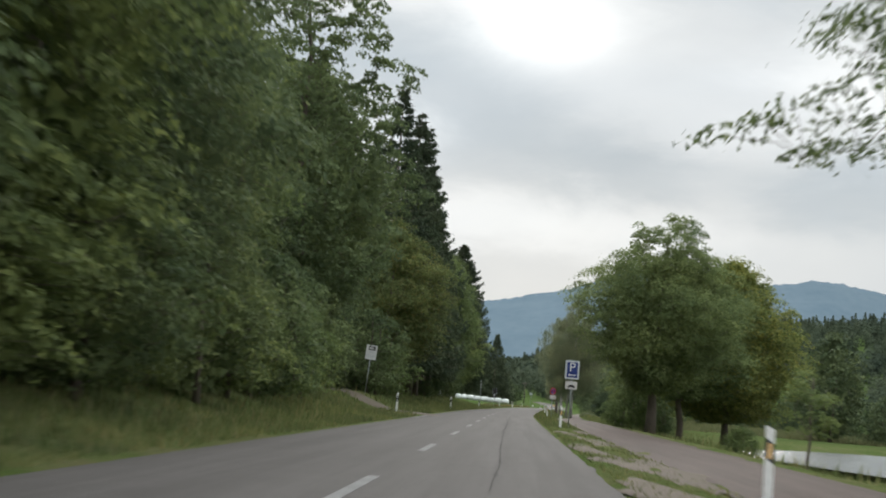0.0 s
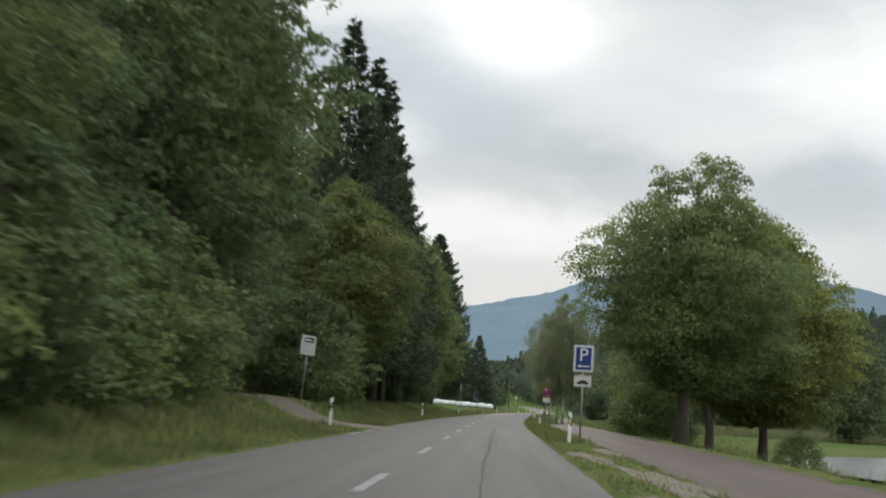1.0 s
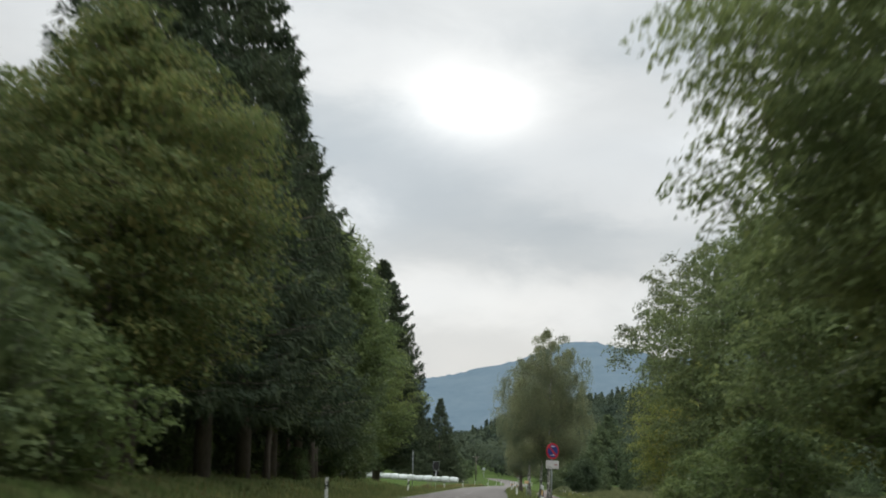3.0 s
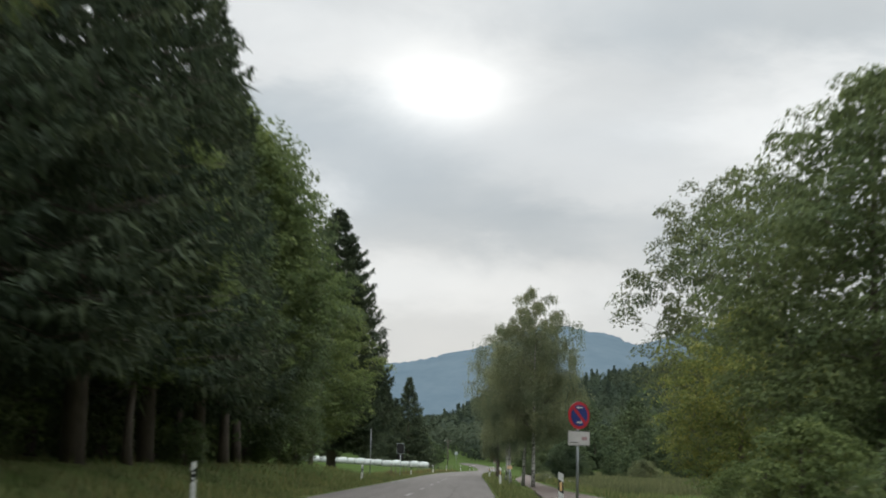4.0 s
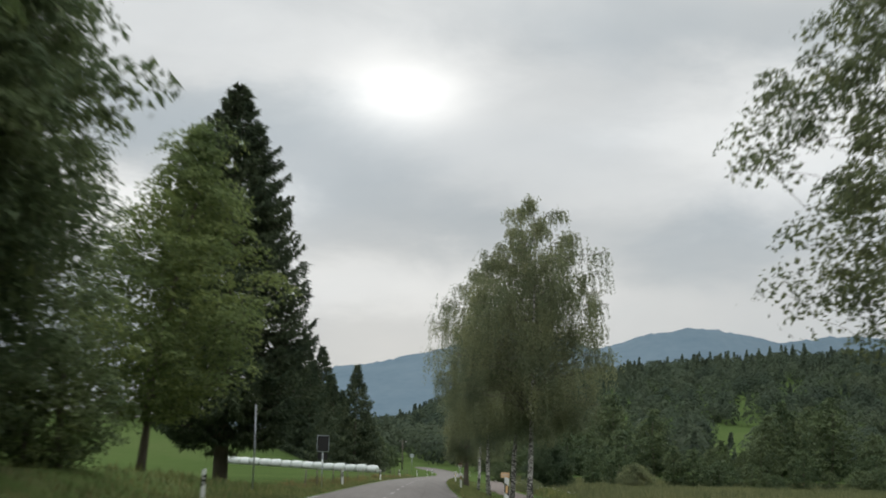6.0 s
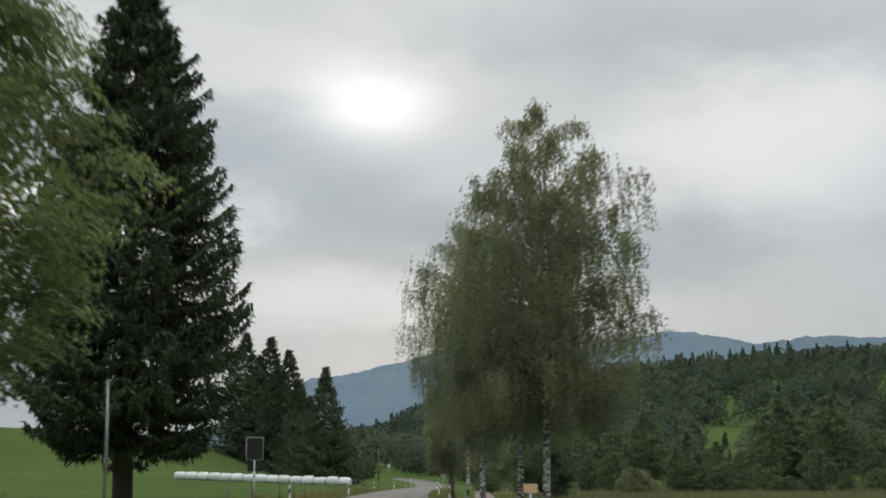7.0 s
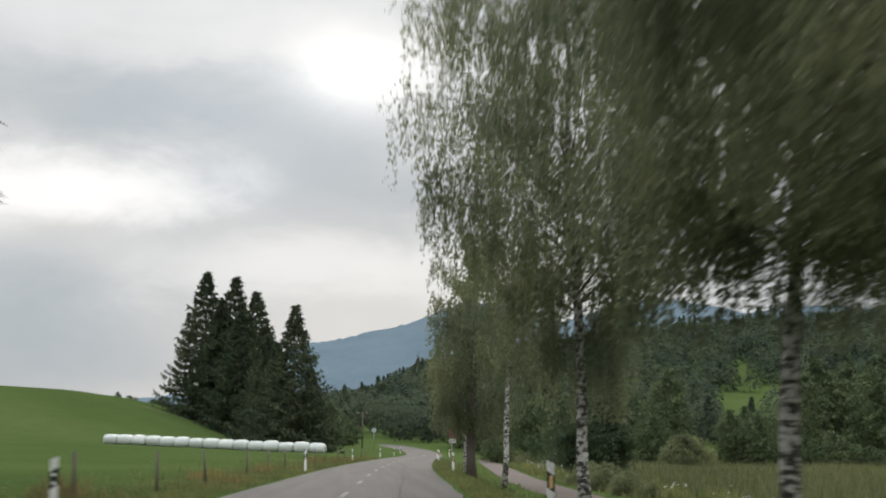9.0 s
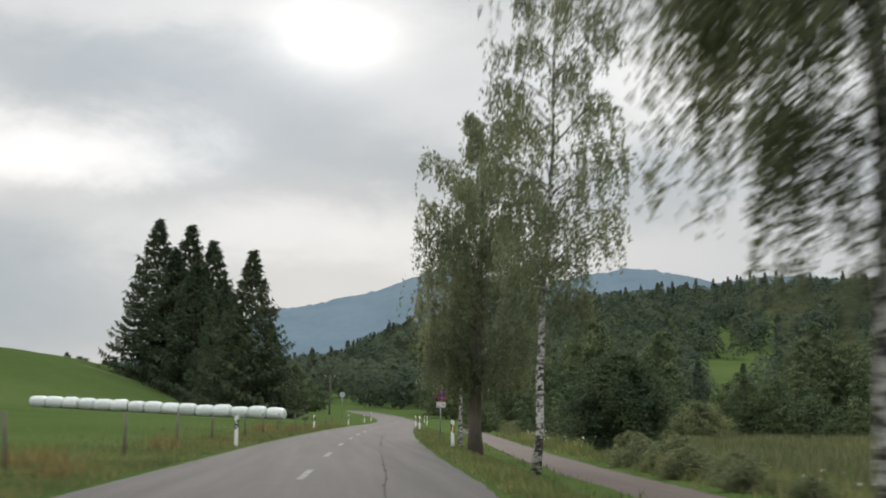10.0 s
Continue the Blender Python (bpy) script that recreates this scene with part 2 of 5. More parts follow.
def asphalt_material(name, dark, light):
    m, nt, b = material(name, 0.9, 0, 0.12)
    lane = noise_node(nt, 0.9, 5, 0.6, stretch=(2.2, 0.06, 1))
    mid, grit = noise_node(nt, 1.1, 5, 0.6), noise_node(nt, 85.0, 3, 0.7)
    c = ramp_node(nt, lane, ((0.36, tuple(v * 0.90 for v in dark)), (0.64, tuple(v * 1.06 for v in light))))
    c = mix_color(nt, 0.35, c, ramp_node(nt, mid, ((0.3, tuple(v * 0.7 for v in dark)), (0.7, tuple(v * 1.15 for v in light)))))
    c = mix_color(nt, 1.0, c, ramp_node(nt, grit, ((0.3, (0.7, 0.7, 0.7)), (0.7, (1.25, 1.25, 1.25)))), "MULTIPLY")
    nt.links.new(c, b.inputs["Base Color"]); bump_node(nt, b, grit, 0.35, 0.004)
    rr = nt.nodes.new("ShaderNodeMapRange")
    rr.inputs[3].default_value, rr.inputs[4].default_value = 0.8, 0.98
    nt.links.new(mid, rr.inputs[0]); nt.links.new(rr.outputs[0], b.inputs["Roughness"])
    return m


M_GROUND = ground_material()
M_ROAD = asphalt_material("worn_asphalt", (0.041, 0.0375, 0.035), (0.060, 0.056, 0.053))
M_PATH = asphalt_material("old_path_asphalt", (0.047, 0.034, 0.028), (0.068, 0.050, 0.043))
M_GRAVEL = two_scale("dirt_and_gravel", (0.050, 0.038, 0.027), (0.100, 0.077, 0.054), 0.9, 14.0, 0.95, 0.6, 0.03)
M_PAINT = two_scale("worn_road_paint", (0.105, 0.105, 0.102), (0.225, 0.225, 0.220), 1.5, 22.0, 0.95, 0.3, 0.003, 0.04)
M_TAR = plain("crack_sealing_tar", (0.050, 0.048, 0.046), 0.95, spec=0.02)
M_POST = plain("white_plastic", (0.78, 0.78, 0.76), 0.45)
M_BLACK = plain("black_plastic", (0.02, 0.02, 0.022), 0.45)
M_AMBER = plain("amber_reflector", (0.95, 0.60, 0.28), 0.15, spec=0.8)
M_REFLECT = plain("white_reflector", (0.88, 0.88, 0.86), 0.15, spec=0.8)
M_STEEL = plain("galvanised_steel", (0.36, 0.38, 0.39), 0.45, 0.75)
M_SIGN_WHITE = plain("sign_white", (0.60, 0.60, 0.59), 0.4)
M_FADED = plain("faded_red_print", (0.33, 0.20, 0.20), 0.5)
M_PLATE = plain("dull_white_plate", (0.50, 0.48, 0.45), 0.5)
M_SIGN_GREY = plain("sign_frame_grey", (0.42, 0.46, 0.48), 0.45, 0.4)
M_SIGN_BLUE = plain("sign_blue", (0.010, 0.028, 0.15), 0.35)
M_SIGN_RED = plain("sign_red", (0.42, 0.015, 0.025), 0.35)
M_SIGN_BLACK = plain("sign_black", (0.015, 0.014, 0.014), 0.4)
M_SIGN_ORANGE = plain("sign_orange", (0.74, 0.48, 0.27), 0.4)
M_FILM = two_scale("white_stretch_film", (0.36, 0.39, 0.37), (0.58, 0.61, 0.58), 0.9, 6.0, 0.35, 0.3, 0.03, 0.5)
M_WOOD = two_scale("weathered_wood", (0.06, 0.05, 0.04), (0.15, 0.13, 0.11), 1.0, 8.0, 0.85, 0.5, 0.01, stretch=(4, 4, 0.5))


def water_material():
    m, nt, b = material("lake_water", 0.22, 0, 0.6)
    b.inputs["Base Color"].default_value = (0.035, 0.045, 0.045, 1)
    bump_node(nt, b, noise_node(nt, 1.3, 3, 0.5), 0.7, 0.12)
    return m


M_WATER = water_material()


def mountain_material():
    m, nt, b = material("haze_blue_mountain", 1.0, 0, 0.0)
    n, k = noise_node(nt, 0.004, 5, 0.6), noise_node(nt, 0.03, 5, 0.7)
    # the blue of the distant air is painted into the base colour
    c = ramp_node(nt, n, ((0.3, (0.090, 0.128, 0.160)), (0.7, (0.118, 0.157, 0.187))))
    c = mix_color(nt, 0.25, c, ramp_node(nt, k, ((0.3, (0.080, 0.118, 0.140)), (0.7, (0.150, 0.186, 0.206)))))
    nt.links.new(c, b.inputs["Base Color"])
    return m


M_MOUNTAIN = mountain_material()


# ---- mesh helpers ----
def part(name, bm, mat, parent=None, label=""):
    me = bpy.data.meshes.new(name)
    bm.to_mesh(me); bm.free()
    me.materials.append(mat)
    ob = new(name, me)
    if parent is not None:
        ob.parent = parent
    return tagged(ob, label)


def part_arrays(name, verts, faces, mat, parent=None, label="", smooth=False):
    """One mesh object from arrays: verts (n, 3), faces (m, 3) or (m, 4)."""
    verts, faces = np.asarray(verts, np.float32), np.asarray(faces, np.int32)
    me = bpy.data.meshes.new(name)
    n, k = faces.shape
    me.vertices.add(len(verts)); me.vertices.foreach_set("co", verts.ravel())
    me.loops.add(n * k); me.loops.foreach_set("vertex_index", faces.ravel())
    me.polygons.add(n); me.polygons.foreach_set("loop_start", np.arange(0, n * k, k, dtype=np.int32))
    me.polygons.foreach_set("use_smooth", np.full(n, smooth))
    me.update(calc_edges=True)
    me.materials.append(mat)
    ob = new(name, me)
    if parent is not None:
        ob.parent = parent
    return tagged(ob, label)


def box(bm, x0, x1, y0, y1, z0, z1, bevel=0.0):
    r = bmesh.ops.create_cube(bm, size=1.0)
    for v in r["verts"]:
        v.co = Vector(((x0 + x1) / 2 + v.co.x * (x1 - x0), (y0 + y1) / 2 + v.co.y * (y1 - y0), (z0 + z1) / 2 + v.co.z * (z1 - z0)))
    if bevel:
        bmesh.ops.bevel(bm, geom=list({e for v in r["verts"] for e in v.link_edges}), offset=bevel, segments=2, affect="EDGES")
    return bm


def tube(bm, points, radii, sides=8):
    """A tapered tube through points."""
    rings = []
    for i, (p, r) in enumerate(zip(points, radii)):
        p = Vector(p)
        d = (Vector(points[min(i + 1, len(points) - 1)]) - Vector(points[max(i - 1, 0)])).normalized()
        a = d.orthogonal().normalized(); b = d.cross(a)
        rings.append([bm.verts.new(p + (a * math.cos(2 * math.pi * k / sides) + b * math.sin(2 * math.pi * k / sides)) * r) for k in range(sides)])
        if i:
            # keep the rings aligned
            best = min(range(sides), key=lambda s: (rings[-1][s].co - rings[-2][0].co).length)
            rings[-1] = rings[-1][best:] + rings[-1][:best]
            q, w = rings[-2], rings[-1]
            for k in range(sides):
                f = bm.faces.new((q[k], q[(k + 1) % sides], w[(k + 1) % sides], w[k]))
                f.smooth = True
    bm.faces.new(rings[-1])
    bm.faces.new(rings[0][::-1])
    return bm


def prism(bm, outline, y0, y1):
    """A flat plate: outline in x, z, from y0 (front) to y1."""
    a = [bm.verts.new((x, y0, z)) for x, z in outline]
    b = [bm.verts.new((x, y1, z)) for x, z in outline]
    bm.faces.new(a); bm.faces.new(b[::-1])
    n = len(outline)
    for k in range(n):
        bm.faces.new((a[(k + 1) % n], a[k], b[k], b[(k + 1) % n]))
    bmesh.ops.recalc_face_normals(bm, faces=bm.faces)
    return bm


def rounded(w, h, r, cx0=0.0, cz0=0.0, n=4):
    pts = []
    for sx, sz, a0 in ((1, 1, 0), (-1, 1, 90), (-1, -1, 180), (1, -1, 270)):
        for k in range(n + 1):
            a = radians(a0 + 90 * k / n)
            pts.append((cx0 + sx * (w / 2 - r) + r * math.cos(a), cz0 + sz * (h / 2 - r) + r * math.sin(a)))
    return pts


def empty(name, x, y, z, rz=0.0, scale=1.0):
    ob = new(name)
    ob.matrix_basis = pose(x, y, z, 0, 0, rz)
    ob.scale = (scale,) * 3
    return ob


# ---- the lie of the land ----
CY = np.array([-120, 0, 50, 90, 120, 150, 170, 200, 221, 245, 270, 305, 340, 380, 420, 460, 500, 540, 580, 620, 680, 760, 900], float)
CX = np.array([0.2, 0.0, -0.1, -0.1, 0.1, 0.8, 1.35, 2.1, 2.62, 3.35, 4.2, 5.9, 8.1, 11.0, 13.5, 14.6, 13.6, 10.2, 5.7, 0.8, -7.5, -22, -53], float)


def smooth_curve(xs, ys):
    """Cubic Hermite through the points, with mean slopes."""
    m = np.gradient(ys, xs)

    def at(v):
        v = np.asarray(v, float)
        i = np.clip(np.searchsorted(xs, v) - 1, 0, len(xs) - 2)
        h = xs[i + 1] - xs[i]
        t = np.clip((v - xs[i]) / h, 0, 1)
        return ((2 * t**3 - 3 * t**2 + 1) * ys[i] + (t**3 - 2 * t**2 + t) * h * m[i] + (-2 * t**3 + 3 * t**2) * ys[i + 1] + (t**3 - t**2) * h * m[i + 1])
    return at


cx = smooth_curve(CY, CX)
HALF = 2.9


def ss(a, b, v):
    t = np.clip((np.asarray(v, float) - a) / (b - a), 0, 1)
    return t * t * (3 - 2 * t)


def zroad(y):
    return np.where(np.asarray(y) > 400, 9.0 * ss(400, 900, y), 0.0)


def path_mid(y):
    return cx(y) + 6.5 + 1.6 * ss(120, 230, y) + 0.8 * ss(260, 340, y)


def path_half(y):
    return 1.8 - 0.7 * ss(110, 220, y)


def path_z(y):
    return zroad(y) - 0.05 - 0.6 * ss(110, 210, y)


def land(x, y):
    x, y = np.asarray(x, float), np.asarray(y, float)
    u = x - cx(y)
    z0 = zroad(y)
    # bank under the wood, hill of the meadow
    bank = (0.9 * ss(-4.6, -8.5, u) + 0.8 * ss(-9, -25, u)) * ss(215, 175, y)
    hill = 7.8 * ss(-18, -58, u) * ss(368, 426, y) * ss(640, 450, y) + (2.2 * ss(-36, -95, u) + 0.45 * ss(-4.6, -10, u) + 0.95 * ss(-8, -42, u)) * ss(225, 335, y)
    # fall to the lake and to the low meadow
    near, far = ss(150, 90, y), ss(90, 150, y)
    lake_side = -(0.12 * ss(8.4, 9.4, u) + 1.05 * ss(9.2, 13.2, u) + 0.6 * ss(13.5, 18.5, u)) * near
    low = -(0.62 * ss(3.4, 6.2, u) + 0.35 * ss(9.5, 14, u)) * far * ss(560, 380, y) - 0.05 * ss(3.2, 4.4, u)
    # the wooded ridge
    crest = np.interp(x, (-160, -20, 9, 35, 131, 174, 252, 470, 900), (0, 8, 14, 30, 48, 54, 61, 66, 70))
    ridge = crest * ss(520, 1080, y + 0.15 * np.clip(x, 0, 300))
    basin = -1.4 * ss(1.05, 0.9, np.hypot((x - 52) / 32.5, (y - 108) / 52))
    sea = 25 * ss(1200, 3000, np.hypot(x, y))
    return z0 + bank + hill + lake_side + low + ridge + basin + sea


# ---- large structure ----
def axis(parts):
    out = []
    for a, b, step in parts:
        out.extend(np.arange(a, b, step))
    return np.array(out)


def ground():
    U = axis(((-4600, -1000, 300), (-1000, -300, 70), (-300, -100, 14), (-100, -30, 3), (-30, -12, 1.2), (-12, 24, 0.45), (24, 70, 2), (70, 300, 10), (300, 1000, 50), (1000, 4800, 300)))
    V = axis(((-900, -120, 120), (-120, -20, 10), (-20, 360, 2.0), (360, 700, 6), (700, 1300, 50), (1300, 5000, 300)))
    uu, vv = np.meshgrid(U, V)
    xx = uu + cx(vv)
    zz = land(xx, vv)
    rng = np.random.default_rng(3)
    rough = rng.normal(0, 0.018, zz.shape) * (np.abs(uu) > 3.6)
    under = 0.06 * (np.abs(uu) < HALF + 0.1) + 0.06 * (np.abs(xx - path_mid(vv)) < path_half(vv) + 0.1) * (vv < 420)
    zz = zz + rough - under
    n, m = zz.shape
    idx = np.arange(n * m).reshape(n, m)
    faces = np.stack([idx[:-1, :-1], idx[:-1, 1:], idx[1:, 1:], idx[1:, :-1]], -1).reshape(-1, 4)
    ob = part_arrays("ground", np.stack([xx, vv, zz], -1).reshape(-1, 3), faces, M_GROUND, smooth=True)
    return tagged(ob, "rolling green meadow with dry and bare patches", "ground", kind="structure")


def ribbon(name, mid, half, zf, y0, y1, step, mat, across=6, skirt=0.15, edge=0.0, seed=1):
    """A strip of road: a slab that follows its line, with uneven edges."""
    rng = np.random.default_rng(seed)
    Y = np.arange(y0, y1 + step, step)
    H = half(Y) if callable(half) else np.full(len(Y), half)
    s = np.linspace(-1, 1, across + 1)
    wob = rng.normal(0, edge, (len(Y), 2))
    xx = mid(Y)[:, None] + s[None, :] * H[:, None]
    xx[:, 0] += wob[:, 0]; xx[:, -1] += wob[:, 1]
    zz = np.repeat(zf(Y)[:, None], across + 1, 1) - 0.05 * s[None, :] ** 2
    top = np.stack([xx, np.repeat(Y[:, None], across + 1, 1), zz], -1)
    lo_l, lo_r = top[:, :1].copy(), top[:, -1:].copy()
    lo_l[..., 2] -= skirt; lo_r[..., 2] -= skirt
    allv = np.concatenate([lo_l, top, lo_r], 1)
    n, m, _ = allv.shape
    idx = np.arange(n * m).reshape(n, m)
    faces = np.stack([idx[:-1, :-1], idx[:-1, 1:], idx[1:, 1:], idx[1:, :-1]], -1).reshape(-1, 4)
    return part_arrays(name, allv.reshape(-1, 3), faces, mat, smooth=False)


def road_top(y):
    return zroad(y) + 0.03


ground()
road = ribbon("road", cx, HALF, road_top, -110, 700, 1.0, M_ROAD, edge=0.025)
tagged(road, "worn grey asphalt country road with patched lanes", "road", kind="structure")
footpath = ribbon("pavement", path_mid, path_half, path_z, -60, 420, 1.0, M_PATH, across=4, edge=0.025, seed=5)
tagged(footpath, "brownish old asphalt path beside the road", "path", kind="structure")


def lake():
    bm = bmesh.new()
    vs = [bm.verts.new((52 + 33.5 * math.cos(a) * (1 + 0.03 * math.sin(5 * a)), 108 + 53 * math.sin(a), -1.55)) for a in np.linspace(0, 2 * math.pi, 96, endpoint=False)]
    bm.faces.new(vs)
    return tagged(part("water", bm, M_WATER), "calm pale grey lake reflecting the clouds", "lake", kind="structure")


lake()


def mountains():
    """The wooded chain, far off."""
    pts = ((-3000, 30), (-1400, 50), (-900, 92), (-640, 136), (-470, 166), (-335, 212), (-190, 290), (-70, 306), (0, 326), (95, 345), (230, 400), (440, 404), (570, 366), (715, 408), (840, 432), (980, 424), (1130, 398), (1300, 420), (1700, 400), (2600, 300), (4000, 200))
    y0 = 4300
    px, pz = np.array([q[0] for q in pts], float), np.array([q[1] for q in pts], float)
    px, pz = px + 26, pz + np.interp(px, (-500, -100, 600), (0, 10, 6))
    X = np.arange(px[0], px[-1], 12.0)
    Z = smooth_curve(px, pz)(X)
    rng = np.random.default_rng(2)
    crest = np.convolve(rng.normal(0, 5, len(X)), np.ones(5) / 5, "same") + rng.normal(0, 1.2, len(X))
    rows = []
    wav = np.convolve(rng.normal(0, 120, len(X) + 40), np.ones(41) / 10, "valid")
    wav = np.convolve(np.convolve(wav, np.ones(31) / 31, "same"), np.ones(31) / 31, "same") * 1.5
    for q in np.linspace(0, 1, 16):
        amp = math.sin(math.pi * q)
        yy = y0 - 1100 * (1 - q) + wav * amp
        zz = Z * q ** 0.9 + crest * q ** 12 + np.convolve(rng.normal(0, 16, len(X)), np.ones(25) / 25, "same") * amp
        rows.append(np.stack([X, yy, zz], -1))
    g = np.stack(rows)
    n, m, _ = g.shape
    idx = np.arange(n * m).reshape(n, m)
    faces = np.stack([idx[:-1, :-1], idx[:-1, 1:], idx[1:, 1:], idx[1:, :-1]], -1).reshape(-1, 4)
    tagged(part_arrays("backdrop", g.reshape(-1, 3), faces, M_MOUNTAIN, smooth=True), "wooded mountain chain with haze blue painted into its colour", "mountains", kind="structure")


mountains()


# ---- road markings ----
def strip_on_road(u0, u1, y0, y1, lift=0.006, jitter=0.0, rng=None):
    Y = np.linspace(y0, y1, max(2, int((y1 - y0) / 1.0) + 1))
    v, f = [], []
    for y in Y:
        c, z = float(cx(y)), float(road_top(y))
        w = 0 if rng is None else rng.normal(0, jitter)
        for u in (u0, u1):
            uu = u + w
            v.append((c + uu, y, z - 0.05 * (uu / HALF) ** 2 + lift))
    for k in range(len(Y) - 1):
        f.append((2 * k, 2 * k + 1, 2 * k + 3, 2 * k + 2))
    return v, f


for k in range(-4, 34):
    y = 13.8 + 12.12 * k
    v, f = strip_on_road(-0.06, 0.07, y, y + 4.0)
    tagged(part_arrays("road_marking", v, f, M_PAINT, road), "")
for y0, y1 in ((63, 66), (67.5, 70.5), (72, 75), (172, 176), (177, 190), (-30, -26)):
    v, f = strip_on_road(-2.82, -2.62, y0, y1)
    part_arrays("edge_marking", v, f, M_PAINT, road)


# ---- plants ----
def leaf_arrays(centres, size, rng, aspect=0.55, down=0.25, fold=0.25, flat=0.9, face=None, stiff=1.6, tri=False):
    """Small folded leaves, two triangles each, at the centres."""
    n = len(centres)
    d = rng.normal(0, 1, (n, 3)); d[:, 2] -= down * 2
    if face is not None:
        # leaves turn outwards, as they do towards the light
        nn = face * stiff + rng.normal(0, 1, (n, 3))
        nn /= np.linalg.norm(nn, axis=1, keepdims=True)
        d = d - nn * (d * nn).sum(1, keepdims=True)
    d /= np.linalg.norm(d, axis=1, keepdims=True)
    r = rng.normal(0, 1, (n, 3)) + [0, 0, flat]
    w = np.cross(d, r) if face is None else np.cross(nn, d)
    w /= np.linalg.norm(w, axis=1, keepdims=True) + 1e-9
    up = np.cross(w, d)
    s = size * rng.uniform(0.65, 1.35, (n, 1))
    a, b = centres - d * s * 0.5, centres + d * s * 0.5
    c, e = centres + w * s * aspect * 0.5 + up * s * fold * 0.3, centres - w * s * aspect * 0.5 + up * s * fold * 0.3
    if tri:
        # leaves too small to show more than a point
        back = a + up * s * fold * 0.3
        return np.stack([back + w * s * aspect * 0.5, b, back - w * s * aspect * 0.5], 1).reshape(-1, 3), np.arange(3 * n).reshape(-1, 3)
    v = np.stack([a, c, b, e], 1).reshape(-1, 3)
    i = np.arange(n)[:, None] * 4
    f = np.stack([i + [0, 1, 2], i + [0, 2, 3]], 1).reshape(-1, 3)
    return v, f


def waver(rng, n=7):
    """A smooth uneven factor round a crown: cosines of the angle and the height."""
    k = rng.integers(1, 6, n); w = rng.uniform(-1.6, 1.6, n); p = rng.uniform(0, 6.28, n); amp = rng.uniform(0.4, 1.0, n)

    def at(a, z):
        return (np.cos(k * np.asarray(a)[..., None] + w * np.asarray(z)[..., None] + p) * amp).sum(-1) / amp.sum() * 1.7
    return at


def default_shape(height, radius, base):
    span = height - base
    return [(base + span * q, radius * r) for q, r in ((0.0, 0.42), (0.10, 0.80), (0.28, 1.0), (0.50, 0.96), (0.70, 0.78), (0.86, 0.52), (0.96, 0.26), (1.0, 0.08))]


def crown_spots(rng, shape, count, gap, rag, lean, thin_z, hollow=1.7):
    """Centres of leaf clumps inside a crown's outline, mostly near its skin, kept apart from one another."""
    zs, rs = np.array([q[0] for q in shape]), np.array([q[1] for q in shape])
    env = waver(rng)
    n = count * 24
    z = rng.uniform(zs[0], zs[-1], n)
    r = np.interp(z, zs, rs)
    keep = rng.random(n) < (r / rs.max()) ** 0.8 + 0.06
    z, r = z[keep], r[keep]
    a = rng.uniform(0, 6.283, len(z))
    full = r * (1 + rag * env(a, z))
    q = np.where(rng.random(len(z)) < 0.78, rng.uniform(0.74, 1.02, len(z)), rng.uniform(0.15, 0.8, len(z)))
    t = (z / zs[-1]) ** 1.3
    p = np.stack([np.cos(a) * full * q + lean * t, np.sin(a) * full * q, z], -1)
    out = []
    grid = {}
    seed = float(rng.uniform(0, 90))
    for k, v in enumerate(p):
        # hollows between the boughs
        if noise.noise((v[0] / hollow + seed, v[1] / hollow, v[2] / hollow * 1.4)) < -0.06:
            continue
        g = gap * (0.72 if v[2] > thin_z else 1.0)
        c = tuple((v // gap).astype(int))
        near = [w for i in (-1, 0, 1) for j in (-1, 0, 1) for m in (-1, 0, 1) for w in grid.get((c[0] + i, c[1] + j, c[2] + m), ())]
        if all((v[0] - w[0]) ** 2 + (v[1] - w[1]) ** 2 + ((v[2] - w[2]) * 1.25) ** 2 > g * g for w in near):
            grid.setdefault(c, []).append(v)
            out.append(v)
            if len(out) >= count:
                break
    return np.array(out)


def clump_leaves(rng, spots, axis_xy, per, size, flat, thin_z, loose):
    """Leaves of the clumps: domes that bulge upwards and outwards, hollow below."""
    n = len(spots)
    out = np.zeros((n, 3)); out[:, :2] = spots[:, :2] - axis_xy
    out /= np.linalg.norm(out, axis=1, keepdims=True) + 1e-6
    side = np.stack([-out[:, 1], out[:, 0], np.zeros(n)], -1)
    big = size * rng.uniform(0.62, 1.38, n) * np.where(spots[:, 2] > thin_z, 0.62, 1.0)
    d = rng.normal(0, 1, (n, per, 3))
    d /= np.linalg.norm(d, axis=2, keepdims=True)
    d[..., 2] = np.where(rng.random((n, per)) < 0.72, np.abs(d[..., 2]), d[..., 2])
    u = rng.uniform(0.45, 1.0, (n, per, 1)) ** 0.6 * np.where(rng.random((n, per, 1)) < loose, rng.uniform(1.0, 1.5, (n, per, 1)), 1.0)
    q = d * u
    droop = 0.30 * (q[..., 0] ** 2)
    pos = spots[:, None, :] + big[:, None, None] * (out[:, None, :] * q[..., :1] * 1.25 + side[:, None, :] * q[..., 1:2] + np.stack([0 * droop, 0 * droop, q[..., 2] * flat - droop], -1))
    face = out[:, None, :] * (d[..., :1] + 0.25) + side[:, None, :] * d[..., 1:2] + np.stack([0 * droop, 0 * droop, d[..., 2] + 0.35], -1)
    stay = rng.random((n, per)) < np.where(spots[:, 2] > thin_z, 0.55, 1.0)[:, None]
    return pos[stay], face[stay]


